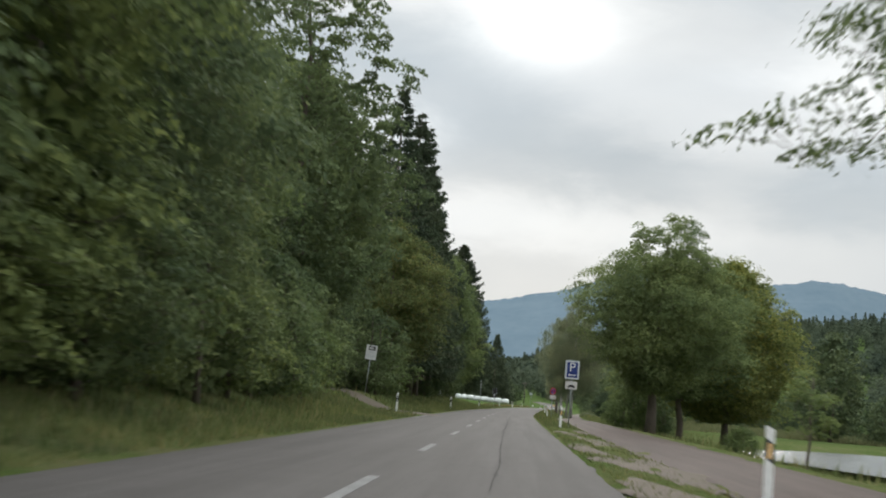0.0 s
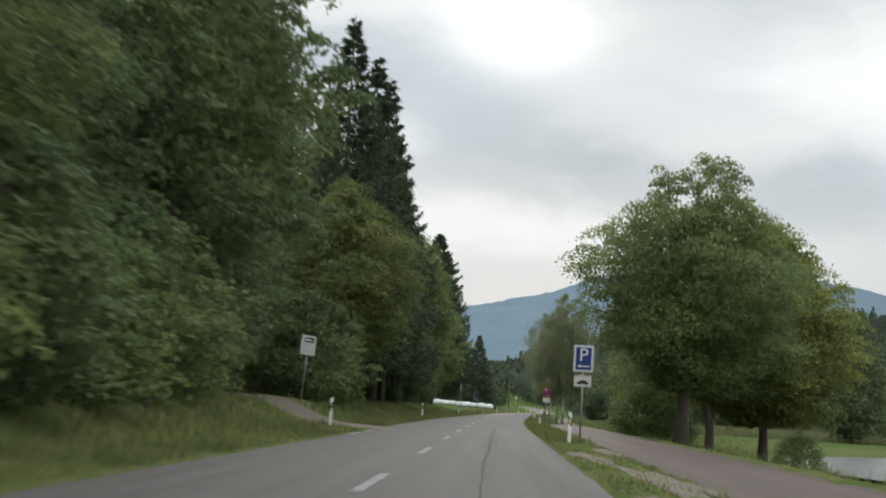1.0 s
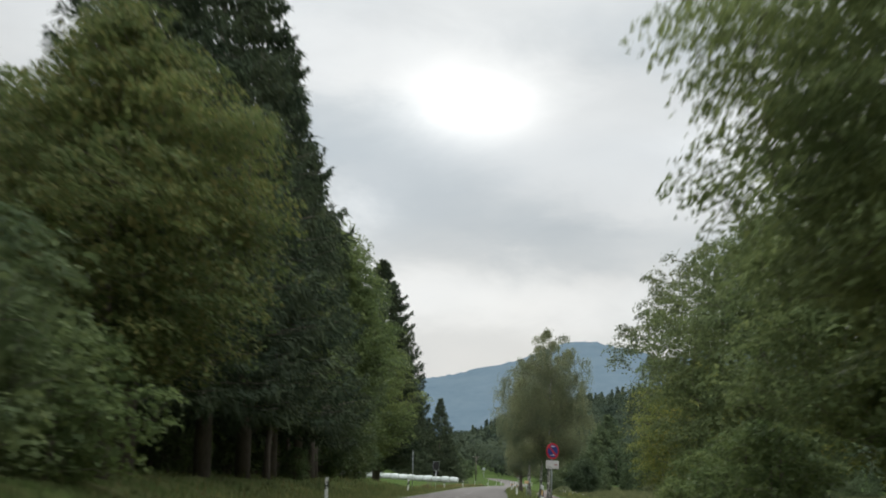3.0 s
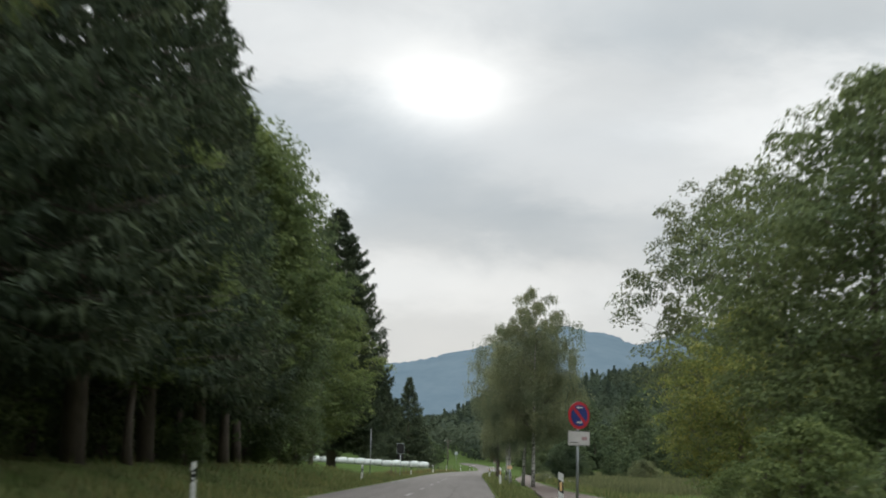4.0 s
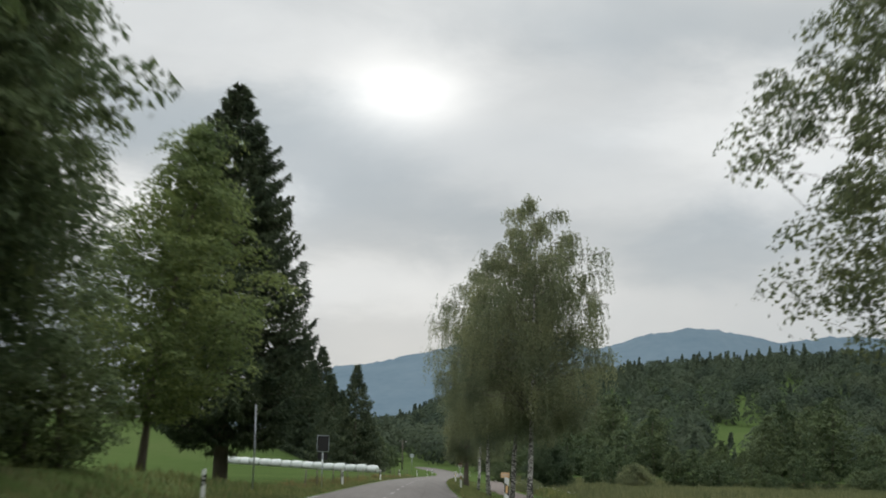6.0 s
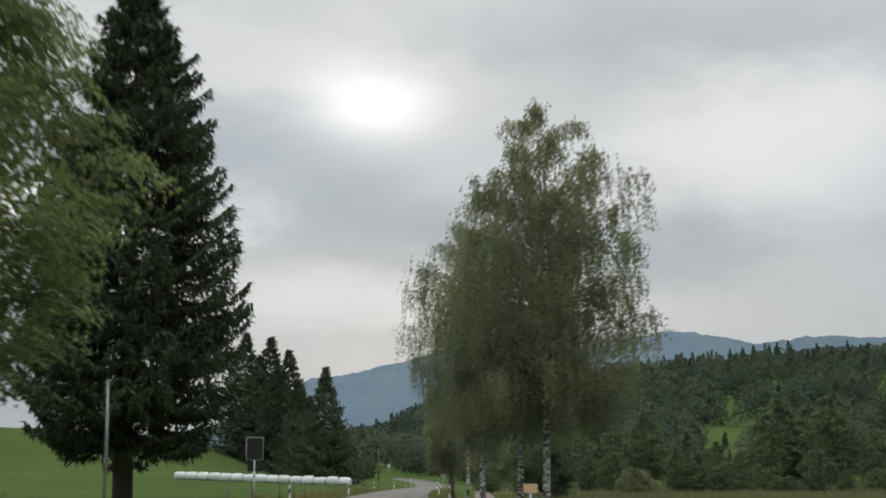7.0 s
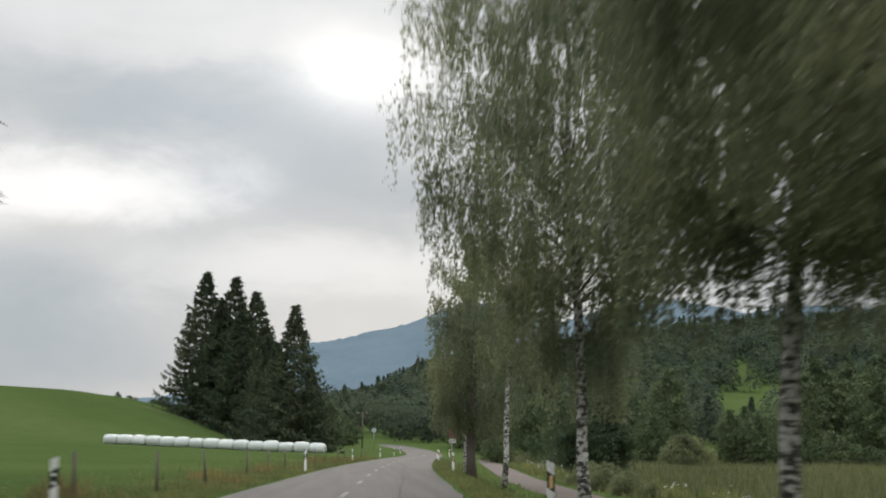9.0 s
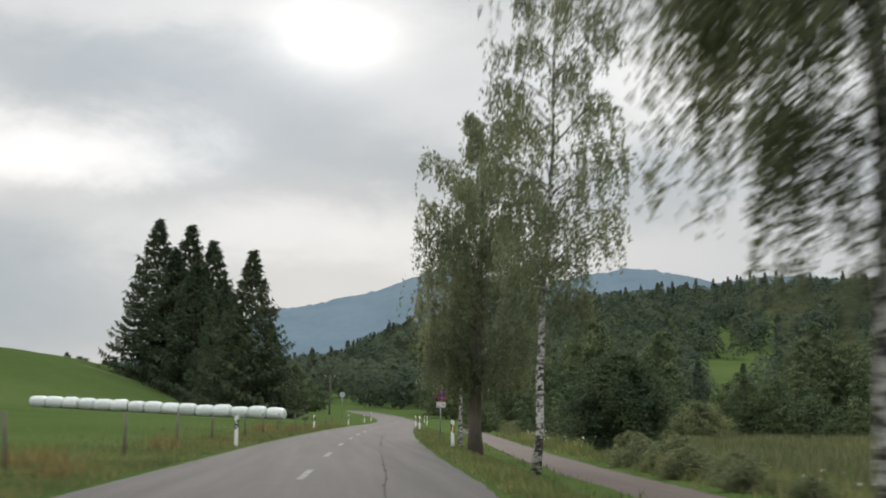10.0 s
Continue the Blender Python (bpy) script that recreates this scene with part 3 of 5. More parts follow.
def branch_web(bm, rng, spots, line, trunk_r, sag=0.0):
    """Limbs from the trunk to every clump, each growing from the nearest wood that is already there."""
    nodes = [Vector(p) for p in line[2:]]
    rad = [trunk_r * (1 - 0.8 * k / len(line)) * 0.5 for k in range(2, len(line))]
    order = np.argsort([min(math.hypot(p[0] - q[0], p[1] - q[1]) + 0.3 * abs(p[2] - q[2]) for q in line) for p in spots])
    xyz = np.array([tuple(v) for v in nodes])
    for i in order:
        p = spots[i]
        low = np.maximum(0, xyz[:, 2] - p[2] + 0.2)
        j = int(np.argmin(np.linalg.norm(xyz - p, axis=1) + 2.2 * low))
        r0 = min(rad[j] * 0.72, 0.09)
        a, c = nodes[j], Vector(p)
        mid = a.lerp(c, 0.55) + Vector(rng.normal(0, 0.06, 3)) * (c - a).length + Vector((0, 0, 0.07 * (c - a).length))
        tube(bm, (a, mid, c), (max(r0, 0.012), max(r0 * 0.7, 0.010), max(r0 * 0.4, 0.006)), 4)
        nodes += [mid, c]; rad += [r0 * 0.8, r0 * 0.6]
        xyz = np.concatenate([xyz, [tuple(mid), tuple(c)]])


def broadleaf(name, seed, height, radius, base, clumps, per, leaf, mat, trunk_r=0.22, shape=None, bark=None, stems=1, lean=0.0, tuft=0.8, gap=0.85, rag=0.22, thin=1.1, flat=0.62, fill=0.30, loose=0.04, web=True, boughs=(), hollow=1.7):
    """A broad-leaved tree or bush at the origin: trunk, a web of limbs, and a crown of leaf clumps with gaps between them."""
    rng = np.random.default_rng(seed)
    root = new(name)
    shape = shape or default_shape(height, radius, base)
    spots = crown_spots(rng, shape, clumps, gap, rag, lean, thin * height, hollow)
    if boughs:
        spots = np.concatenate([spots, np.array(boughs, float)])
    bm = bmesh.new()
    lines = []
    for k in range(stems):
        ox, oy = (0, 0) if stems == 1 else rng.uniform(-0.3, 0.3, 2) * radius
        ks = np.linspace(0, 1, 8)
        top = height * 0.86
        wig = np.cumsum(rng.normal(0, 0.012, (8, 2)), 0) * height * 0.6
        line = [(ox + lean * q ** 1.2 + wig[i, 0] * (i > 1), oy + wig[i, 1] * (i > 1), top * q - 0.2 * (i == 0)) for i, q in enumerate(ks)]
        tube(bm, line, [trunk_r * (1.3 if i == 0 else 1.0) * (1 - 0.88 * q) + 0.012 for i, q in enumerate(ks)], 9)
        lines.append(line)
    if web:
        mine = rng.integers(0, stems, len(spots))
        for k in range(stems):
            branch_web(bm, rng, spots[mine == k], lines[k], trunk_r)
    part("trunk", bm, bark or M_BARK, root)
    axis_xy = np.stack([lean * (np.clip(spots[:, 2], 0, None) / height) ** 1.2, np.zeros(len(spots))], -1)
    pts, face = clump_leaves(rng, spots, axis_xy, per, tuft, flat, thin * height, loose)
    ok = pts[:, 2] > 0.05
    v, f = leaf_arrays(pts[ok], leaf, rng, 0.72, face=face[ok], stiff=1.5, tri=True)
    if fill:
        # sparse foliage inside, which keeps the crown from being hollow
        zs, rs = np.array([q[0] for q in shape]), np.array([q[1] for q in shape])
        n = int(len(pts) * fill * 0.3)
        z = rng.uniform(zs[0], min(zs[-1], thin * height), n)
        rr, a = np.interp(z, zs, rs) * 0.8 * np.sqrt(rng.random(n)), rng.uniform(0, 6.283, n)
        inner = np.stack([np.cos(a) * rr + lean * (z / height) ** 1.2, np.sin(a) * rr, z], -1)
        v2, f2 = leaf_arrays(inner, leaf * 2.0, rng, 0.8, tri=True)
        v, f = np.concatenate([v, v2]), np.concatenate([f, f2 + len(v)])
    part_arrays("crown", v, f, mat, root)
    return root


def spruce(name, seed, height, radius, base, whorls, sprays, mat, trunk_r=0.25, width=0.06, full=0.0, longest=0.55, ragged=0.25, lift=0.34, limbs=True, bulge=1.7, low=0.82, taper=0.78):
    """A spruce: straight trunk, whorls of drooping boughs that turn up at their blunt ends, with hanging sprays of needles."""
    rng = np.random.default_rng(seed)
    root = new(name)
    bm = bmesh.new()
    tube(bm, [(0, 0, z) for z in (-0.2, height * 0.3, height * 0.65, height)], [trunk_r * 1.15, trunk_r * 0.8, trunk_r * 0.4, 0.02], 9)
    V, F, n0 = [], [], 0
    env = waver(rng)
    for k in range(whorls):
        q = (k / whorls) ** 0.92
        z = base + (height - base) * q
        R = radius * ((1 - full) * (1 - q) ** taper + full * (1 - q ** bulge) ** 0.85) + 0.10
        if q < 0.12:
            R *= low + (1 - low) * q / 0.12
        nb = int(6 + 3 * (1 - q))
        a0 = rng.uniform(0, 6.28)
        for j in range(nb):
            a = a0 + 2 * math.pi * j / nb + rng.uniform(-0.3, 0.3)
            L = R * rng.uniform(0.72, 1.0) * (1 + 0.12 * float(env(a, z * 0.5)))
            dirx, diry = math.cos(a), math.sin(a)
            droop = 0.20 + 0.30 * (1 - q) + rng.uniform(-0.12, 0.12) - (0.45 * max(0, q - 0.75))
            zz = z + rng.uniform(-0.35, 0.35)

            def at(t):
                return np.stack([dirx * L * t, diry * L * t, zz + L * (-droop * t + lift * t**3)], -1)
            if limbs and L > 1.0:
                tube(bm, [tuple(at(np.array(t))) for t in (0, 0.5, 0.9)], [0.035 * L / radius + 0.012, 0.02, 0.008], 3)
            ns = max(10, int(sprays * (0.2 + 0.8 * L / radius)))
            t = rng.uniform(0.10, 1.0, ns) ** 0.7
            p = at(t)
            side = rng.choice([-1, 1], ns)
            blunt = np.sqrt(np.clip(1.0 - t ** 3, 0.0, 1))
            # branchlets spread to both sides of the bough and stay long nearly to its end
            reach = np.minimum(0.30 * L, 1.25) * blunt * rng.uniform(0.1, 1.0, ns) ** 0.7
            p = p + np.stack([-diry * side * reach, dirx * side * reach, -0.22 * reach], -1) + np.stack([dirx * reach * 0.35, diry * reach * 0.35, 0 * reach], -1)
            sl = longest * rng.uniform(0.45, 1.1, ns) * (0.55 + 0.45 * blunt)
            hang = rng.random(ns) < 0.50
            dd = np.stack([-diry * side * 0.5 + dirx * 0.75, dirx * side * 0.5 + diry * 0.75, -0.15 - 0.35 * rng.random(ns)], -1)
            dd[hang] = dd[hang] * [0.3, 0.3, 1.0] - [0, 0, 0.5]
            dd = dd + rng.normal(0, ragged, (ns, 3))
            tip = p + dd * sl[:, None]
            wv = np.cross(dd, np.array([0, 0, 1.0]) + rng.normal(0, 0.6, (ns, 3)))
            wv /= np.linalg.norm(wv, axis=1, keepdims=True) + 1e-9
            w = (width * rng.uniform(0.7, 1.4, ns))[:, None]
            V.append(np.stack([p + wv * w, tip, p - wv * w], 1).reshape(-1, 3))
            F.append(np.arange(3 * ns).reshape(-1, 3) + n0)
            n0 += ns * 3
    part("trunk", bm, M_BARK, root)
    part_arrays("crown", np.concatenate(V), np.concatenate(F), mat, root)
    return root


def birch(name, seed, height, shape, strands, mat, trunk_r=0.15, leaf=0.09, lean=(0, 0), per=30, drop=1.0, bark=None, crook=1.0, limbs=44, flare=0.45):
    """A weeping birch: white trunk, limbs that rise and arch over to the crown's outline, hanging twigs with small leaves."""
    rng = np.random.default_rng(seed)
    root = new(name)
    ks = np.linspace(0, 1, 12)
    wob = np.cumsum(rng.normal(0, 0.05 * crook, (12, 2)), 0)
    line = np.array([(lean[0] * k + wob[i, 0] * (k > 0), lean[1] * k + wob[i, 1] * (k > 0), height * 0.97 * k - 0.15 * (k == 0)) for i, k in enumerate(ks)])
    part("trunk", tube(bmesh.new(), [tuple(p) for p in line], [trunk_r * (1.3 if k == 0 else 1) * (1 - 0.93 * k) + 0.008 for k in ks], 10), bark or M_BIRCH, root)
    zs, rs = np.array([q[0] for q in shape]), np.array([q[1] for q in shape])
    env = waver(rng)
    cdf = np.cumsum(np.interp(np.linspace(zs[0], zs[-1], 200), zs, rs + 0.35)); cdf /= cdf[-1]

    def on_trunk(z):
        g = np.clip(z / (height * 0.97), 0, 0.999) * 11
        i = int(g)
        return line[i] + (line[i + 1] - line[i]) * (g - i)
    tops, wts, floor = [], [], []
    for j in range(limbs):
        q = (j + 0.5) / limbs
        ze = float(np.interp(q, cdf, np.linspace(zs[0], zs[-1], 200)))
        a = j * 2.4 + rng.uniform(-0.5, 0.5)
        L = float(np.interp(ze, zs, rs)) * (1 + 0.22 * float(env(a, ze * 0.4))) * rng.uniform(0.78, 1.0)
        ze = min(ze + 0.25 * drop, zs[-1])
        z0 = max(zs[0] + 0.3 + 0.5 * rng.random(), ze - L * rng.uniform(0.30, 0.75))
        p0 = on_trunk(z0)
        c0 = on_trunk(ze)
        p2 = np.array([c0[0] + math.cos(a) * L, c0[1] + math.sin(a) * L, ze])
        p1 = p0 + (p2 - p0) * 0.55 + [0, 0, 0.22 * L]
        bm = bmesh.new()
        tube(bm, (tuple(p0), tuple(p1), tuple(p2)), (0.034 * (1.1 - q) + 0.008, 0.016, 0.006), 5)

        def at(t):
            return (1 - t) ** 2 * p0 + 2 * t * (1 - t) * p1 + t * t * p2
        for t in (0.18, 0.35, 0.5, 0.65, 0.8, 0.92):
            for sgn in (-1, 1):
                m = at(t)
                ln = L * rng.uniform(0.20, 0.42) * (1.15 - 0.5 * t)
                ta = a + sgn * rng.uniform(0.5, 1.2)
                e = m + [math.cos(ta) * ln, math.sin(ta) * ln, ln * rng.uniform(0.0, 0.35)]
                tube(bm, (tuple(m), tuple(e)), (0.013, 0.005), 3)
                for w in (0.35, 0.7, 1.0):
                    tops.append(m + (e - m) * w); wts.append(0.6 + t)
        for t in np.linspace(0.10, 1, 9):
            tops.append(at(t)); wts.append(1.3)
        part("branch", bm, M_BARK, root)
    tops, wts = np.array(tops), np.array(wts)
    wts = wts * np.exp(rng.normal(0, 0.75, len(wts)))    # some twigs hang full, others nearly bare
    pick = rng.choice(len(tops), strands, p=wts / wts.sum())
    s0 = tops[pick] + rng.normal(0, 0.13, (strands, 3))
    rel = (s0[:, 2] - zs[0]) / (zs[-1] - zs[0])
    out = s0[:, :2] - np.array([on_trunk(z)[:2] for z in s0[:, 2]])
    far = np.linalg.norm(out, axis=1)
    ln = (0.30 + 1.25 * rng.random(strands) ** 1.4) * drop * (1.25 - 0.75 * np.clip(rel, 0, 1)) * (0.55 + 0.45 * np.clip(far / rs.max(), 0, 1))
    ln = np.minimum(ln, np.maximum(0.25, s0[:, 2] - zs[0] * 0.72 - flare * np.maximum(far - 0.8, 0)))
    t = rng.random((strands, per))
    sway = rng.normal(0, 0.12, (strands, 1, 2)) + 0.12 * (out / (far[:, None] + 0.1))[:, None, :]
    P = np.repeat(s0[:, None, :], per, 1)
    P[..., 2] -= t * ln[:, None] - 0.10 * np.sin(np.pi * np.clip(t * 3, 0, 1))
    P[..., :2] += sway * np.sqrt(t)[..., None] + rng.normal(0, 0.045, (strands, per, 2))
    P = P[rng.random((strands, per)) < np.clip(ln / 1.0, 0.3, 1)[:, None]]
    v, f = leaf_arrays(P, leaf, rng, 0.66, 0.9, tri=True)
    part_arrays("crown", v, f, mat, root)
    return root


def place(src, x, y, rz=0.0, s=1.0, sz=None, sink=0.08, label="", category="", group=""):
    m = Matrix.LocRotScale((x, y, float(land(x, y)) - sink), Euler((0, 0, radians(rz))), None)
    ob = copy_thing(src, m)
    ob.scale = (s, s, sz or s)
    return tagged(ob, label, category, group)


def put(src, x, y, rz=0.0, s=1.0, sz=None, sink=0.08, label="", category="", group=""):
    """Sets the first of a kind down at its own place."""
    src.matrix_basis = pose(x, y, float(land(x, y)) - sink, 0, 0, rz)
    src.scale = (s, s, sz or s)
    return tagged(src, label, category, group)


# the wood beside the road: tall broad-leaved trees, first with boughs down to the bank, later on bare stems
WALL = [broadleaf("broadleaf_tree", 11, 17, 4.9, 0.8, 330, 120, 0.17, M_LEAF, 0.24, tuft=0.95, gap=0.82, fill=0.7),
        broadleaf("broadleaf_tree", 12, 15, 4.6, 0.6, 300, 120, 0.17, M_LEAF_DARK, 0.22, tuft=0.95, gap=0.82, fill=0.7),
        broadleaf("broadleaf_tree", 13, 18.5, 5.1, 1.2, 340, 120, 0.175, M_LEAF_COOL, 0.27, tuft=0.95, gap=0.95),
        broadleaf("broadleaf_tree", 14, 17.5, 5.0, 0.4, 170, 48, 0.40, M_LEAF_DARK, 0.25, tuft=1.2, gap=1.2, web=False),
        broadleaf("broadleaf_tree", 15, 18.5, 4.5, 4.2, 440, 112, 0.205, M_LEAF, 0.24, tuft=0.95, gap=0.68, rag=0.22, fill=0.8),
        broadleaf("broadleaf_tree", 16, 17, 4.4, 3.8, 420, 112, 0.205, M_LEAF_COOL, 0.24, tuft=0.95, gap=0.68, rag=0.22, fill=0.8)]
WL = "tall leafy broad-leaved tree at the edge of the wood"
used = set()
for x, y, rz, s, kind in (
        (-9.2, 16, 10, 1.0, 1), (-9.0, 24, 80, 1.0, 0), (-9.4, 32, 200, 1.0, 2), (-10.4, 40, 310, 0.98, 1), (-11.2, 48, 130, 0.90, 0), (-11.2, 55, 40, 0.74, 2), (-10.4, 71, 140, 0.72, 2),
        (-16, 20, 30, 1.1, 3), (-16.5, 31, 160, 1.1, 3), (-15.5, 42, 290, 1.1, 3), (-16, 53, 75, 1.1, 3), (-15, 63, 190, 1.05, 3), (-14.5, 74, 330, 0.85, 3),
        (-9.0, 7, 120, 1.0, 2), (-16, 90, 65, 0.55, 3), (-14, 98, 10, 0.5, 3),
        (-7.7, 131, 70, 0.60, 4), (-8.0, 141, 10, 0.66, 5), (-7.9, 151, 100, 0.86, 4), (-8.8, 161, 20, 1.0, 5), (-8.9, 166, 110, 0.80, 2), (-10.2, 171, 200, 0.80, 2),
        (-20, 106, 0, 0.9, 3), (-21, 118, 60, 0.9, 3), (-20, 130, 120, 0.9, 3), (-21, 142, 180, 0.9, 3), (-21, 155, 240, 0.9, 3), (-20, 168, 300, 0.8, 3), (-14.5, 150, 170, 1.0, 3), (-15, 163, 60, 0.95, 3), (-15.5, 112, 40, 0.8, 3), (-16, 121, 200, 0.8, 3), (-14.0, 174, 100, 0.8, 3), (-12.2, 157, 140, 0.95, 3), (-12.4, 166, 30, 0.95, 3), (-12.0, 146, 250, 0.9, 3), (-11.2, 80, 60, 1.05, 5), (-17, 80, 200, 1.0, 3), (-24, 160, 20, 1.0, 3), (-24, 175, 90, 0.9, 3)):
    (place if kind in used else put)(WALL[kind], x, y, rz, s, label=WL, category="tree", group="trees of the roadside wood")
    used.add(kind)

# shrubs along the bank
SHRUB = [broadleaf("shrub", 21, 3.6, 2.1, 0.1, 90, 80, 0.135, M_LEAF, 0.06, stems=3, tuft=0.55, gap=0.5, rag=0.3),
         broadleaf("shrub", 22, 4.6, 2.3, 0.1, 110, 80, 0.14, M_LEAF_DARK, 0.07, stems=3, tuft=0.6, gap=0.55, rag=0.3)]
used = set()
for x, y, rz, s, kind in ((-7.4, 12, 0, 1, 0), (-7.2, 17, 90, 1, 1), (-7.3, 22, 30, 1.05, 0), (-7.0, 27, 200, 1, 1), (-7.4, 31.5, 150, 1, 0), (-7.0, 36, 20, 1.05, 1), (-7.2, 41, 260, 1, 0),
                          (-7.0, 46, 320, 1, 1), (-7.1, 51, 60, 1, 0), (-7.5, 56, 10, 1.05, 1), (-8.1, 61, 110, 1, 0), (-8.5, 65.5, 220, 0.9, 1), (-9.0, 70, 45, 0.8, 0),
                          (-8.3, 92, 60, 1.15, 1), (-7.6, 98, 130, 0.95, 0), (-10.5, 95, 210, 1.2, 1), (-7.3, 172, 200, 0.80, 1), (-9.6, 174, 20, 0.8, 0), (-11.5, 170, 100, 1.1, 1), (-13.5, 177, 60, 1.0, 0), (-10.5, 163, 210, 0.7, 1), (-8.3, 166, 90, 0.34, 0), (-7.4, 139, 310, 0.36, 1),
                          (-12.5, 108, 0, 1.2, 1), (-13, 116, 60, 1.2, 0), (-12.5, 124, 130, 1.2, 1), (-13, 132, 200, 1.2, 0), (-12.5, 140, 280, 1.2, 1), (-13, 149, 330, 1.2, 0), (-13, 160, 40, 1.2, 1), (10.2, 110, 20, 0.95, 0), (12.2, 117, 140, 0.9, 1), (11.2, 127, 250, 0.9, 0), (12.0, 139, 80, 0.6, 0), (17, 163, 300, 1.0, 0),
                          (15.8, 92, 70, 0.6, 0)):
    (place if kind in used else put)(SHRUB[kind], x, y, rz, s, label="dense green shrub with boughs to the ground", category="shrub", group="shrubs beside the road")
    used.add(kind)

put(broadleaf("hazel_bush", 23, 5.8, 3.0, 0.1, 190, 130, 0.13, M_HAZEL, 0.09, stems=3, tuft=0.7, gap=0.52, fill=0.8), 20.6, 302, 30, label="round dark green hazel bush in the low meadow", category="bush")

# rowan, spruces and the trees behind the parking place
put(broadleaf("rowan_tree", 31, 12.4, 4.5, 3.0, 360, 170, 0.125, M_LEAF_RUST, 0.2, shape=((2.6, 2.2), (4.2, 3.8), (6.4, 4.4), (8.8, 3.8), (10.6, 2.3), (12.0, 0.9), (12.5, 0.2)), tuft=0.75, gap=0.7, rag=0.28), -8.0, 103, 0, label="rowan tree with rust-tinged leaves before dark spruces", category="tree")
SPR = [spruce("spruce_tree", 41, 24.2, 5.7, 3.8, 38, 200, M_NEEDLE, 0.30, 0.055, full=0.12, taper=1.0, longest=0.5, lift=0.42),
       spruce("spruce_tree", 42, 22.8, 5.5, 3.4, 36, 200, M_NEEDLE, 0.28, 0.055, full=0.12, taper=1.0, longest=0.5, lift=0.42),
       spruce("spruce_tree", 44, 23, 9.4, 0.4, 38, 130, M_NEEDLE, 0.28, 0.12, full=0.0, longest=0.85, lift=0.40, taper=0.95, limbs=False)]
used = set()
for x, y, rz, s, kind in ((-9.0, 109.5, 0, 1.0, 0), (-8.2, 118, 70, 1.04, 1), (-8.0, 126, 150, 1.0, 0), (-8.2, 136, 220, 0.96, 1), (-8.0, 145, 30, 0.80, 0), (-12.6, 126, 300, 0.95, 0), (-13.5, 136, 110, 0.95, 1), (-10.4, 154, 190, 0.9, 1), (-11.2, 166, 80, 0.92, 0),
                          (-22.9, 440, 10, 1.12, 2), (-17.7, 438, 95, 1.15, 2), (-13.6, 430, 200, 1.06, 2), (-4.6, 373, 60, 0.79, 2), (-19.6, 434, 310, 0.95, 2), (-15.6, 424, 20, 0.88, 2), (-11.0, 416, 130, 0.80, 2), (-7.4, 384, 250, 0.62, 2), (-2.6, 378, 80, 0.46, 2), (-9.6, 400, 300, 0.70, 2)):
    wide = s
    (place if kind in used else put)(SPR[kind], x, y, rz, wide, s, label="dark green spruce with drooping boughs", category="spruce", group="spruces on the meadow" if y > 300 else "spruces of the roadside wood")
    used.add(kind)
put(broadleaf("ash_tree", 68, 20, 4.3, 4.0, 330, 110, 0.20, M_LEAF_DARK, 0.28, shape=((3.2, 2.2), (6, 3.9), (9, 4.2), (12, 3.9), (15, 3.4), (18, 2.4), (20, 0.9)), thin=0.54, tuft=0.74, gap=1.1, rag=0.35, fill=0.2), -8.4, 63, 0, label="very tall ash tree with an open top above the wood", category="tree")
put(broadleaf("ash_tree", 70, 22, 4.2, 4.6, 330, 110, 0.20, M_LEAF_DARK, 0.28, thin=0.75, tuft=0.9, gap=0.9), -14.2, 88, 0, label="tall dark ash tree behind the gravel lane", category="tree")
put(spruce("spruce_tree", 43, 24.8, 6.05, 3.2, 58, 460, M_NEEDLE, 0.42, 0.05, full=0.85, bulge=2.2, low=0.62, longest=0.46, ragged=0.35, lift=0.44), -8.4, 220, 20, label="large single dark spruce beside the meadow", category="spruce")
put(broadleaf("maple_tree", 51, 13.4, 3.8, 2.2, 260, 150, 0.13, M_LEAF, 0.15, shape=((2.0, 1.6), (3.6, 3.3), (5.6, 3.8), (8.0, 3.0), (10.6, 2.0), (12.6, 1.0), (13.4, 0.3)), lean=1.7, tuft=0.75, gap=0.68, rag=0.3), -7.4, 187, 0, label="leafy green maple with a slanting trunk", category="tree")

# trees between path and lake
put(broadleaf("ash_tree", 61, 14.2, 5.4, 2.7, 560, 170, 0.12, M_LEAF_ASH, 0.30, shape=((2.5, 1.2), (3.5, 2.7), (4.6, 3.8), (5.8, 4.6), (7.6, 5.1), (9.4, 4.4), (10.9, 3.3), (12.2, 2.3), (13.4, 1.0)), lean=0.35, thin=0.76, tuft=0.74, gap=0.68, rag=0.27, loose=0.04, fill=0.32, hollow=1.7), 9.75, 89, 0, label="broad ash tree with thin outer twigs beside the path", category="tree")
put(broadleaf("ash_tree", 62, 13.2, 4.8, 3.4, 330, 150, 0.14, M_LEAF_ASH, 0.26, thin=0.85, tuft=0.85, gap=0.8), 13.4, 105, 0, label="dark green ash tree beside the lake", category="tree")
put(broadleaf("lime_tree", 63, 14.4, 5.4, 2.4, 380, 130, 0.165, M_LEAF_YELLOW, 0.28, tuft=0.95, gap=0.82, fill=0.7), 17.2, 109, 0, label="lime tree with yellowing leaves on the lake shore", category="tree")
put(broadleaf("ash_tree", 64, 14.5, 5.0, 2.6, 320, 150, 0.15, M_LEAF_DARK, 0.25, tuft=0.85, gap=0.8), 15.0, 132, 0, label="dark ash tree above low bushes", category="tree")
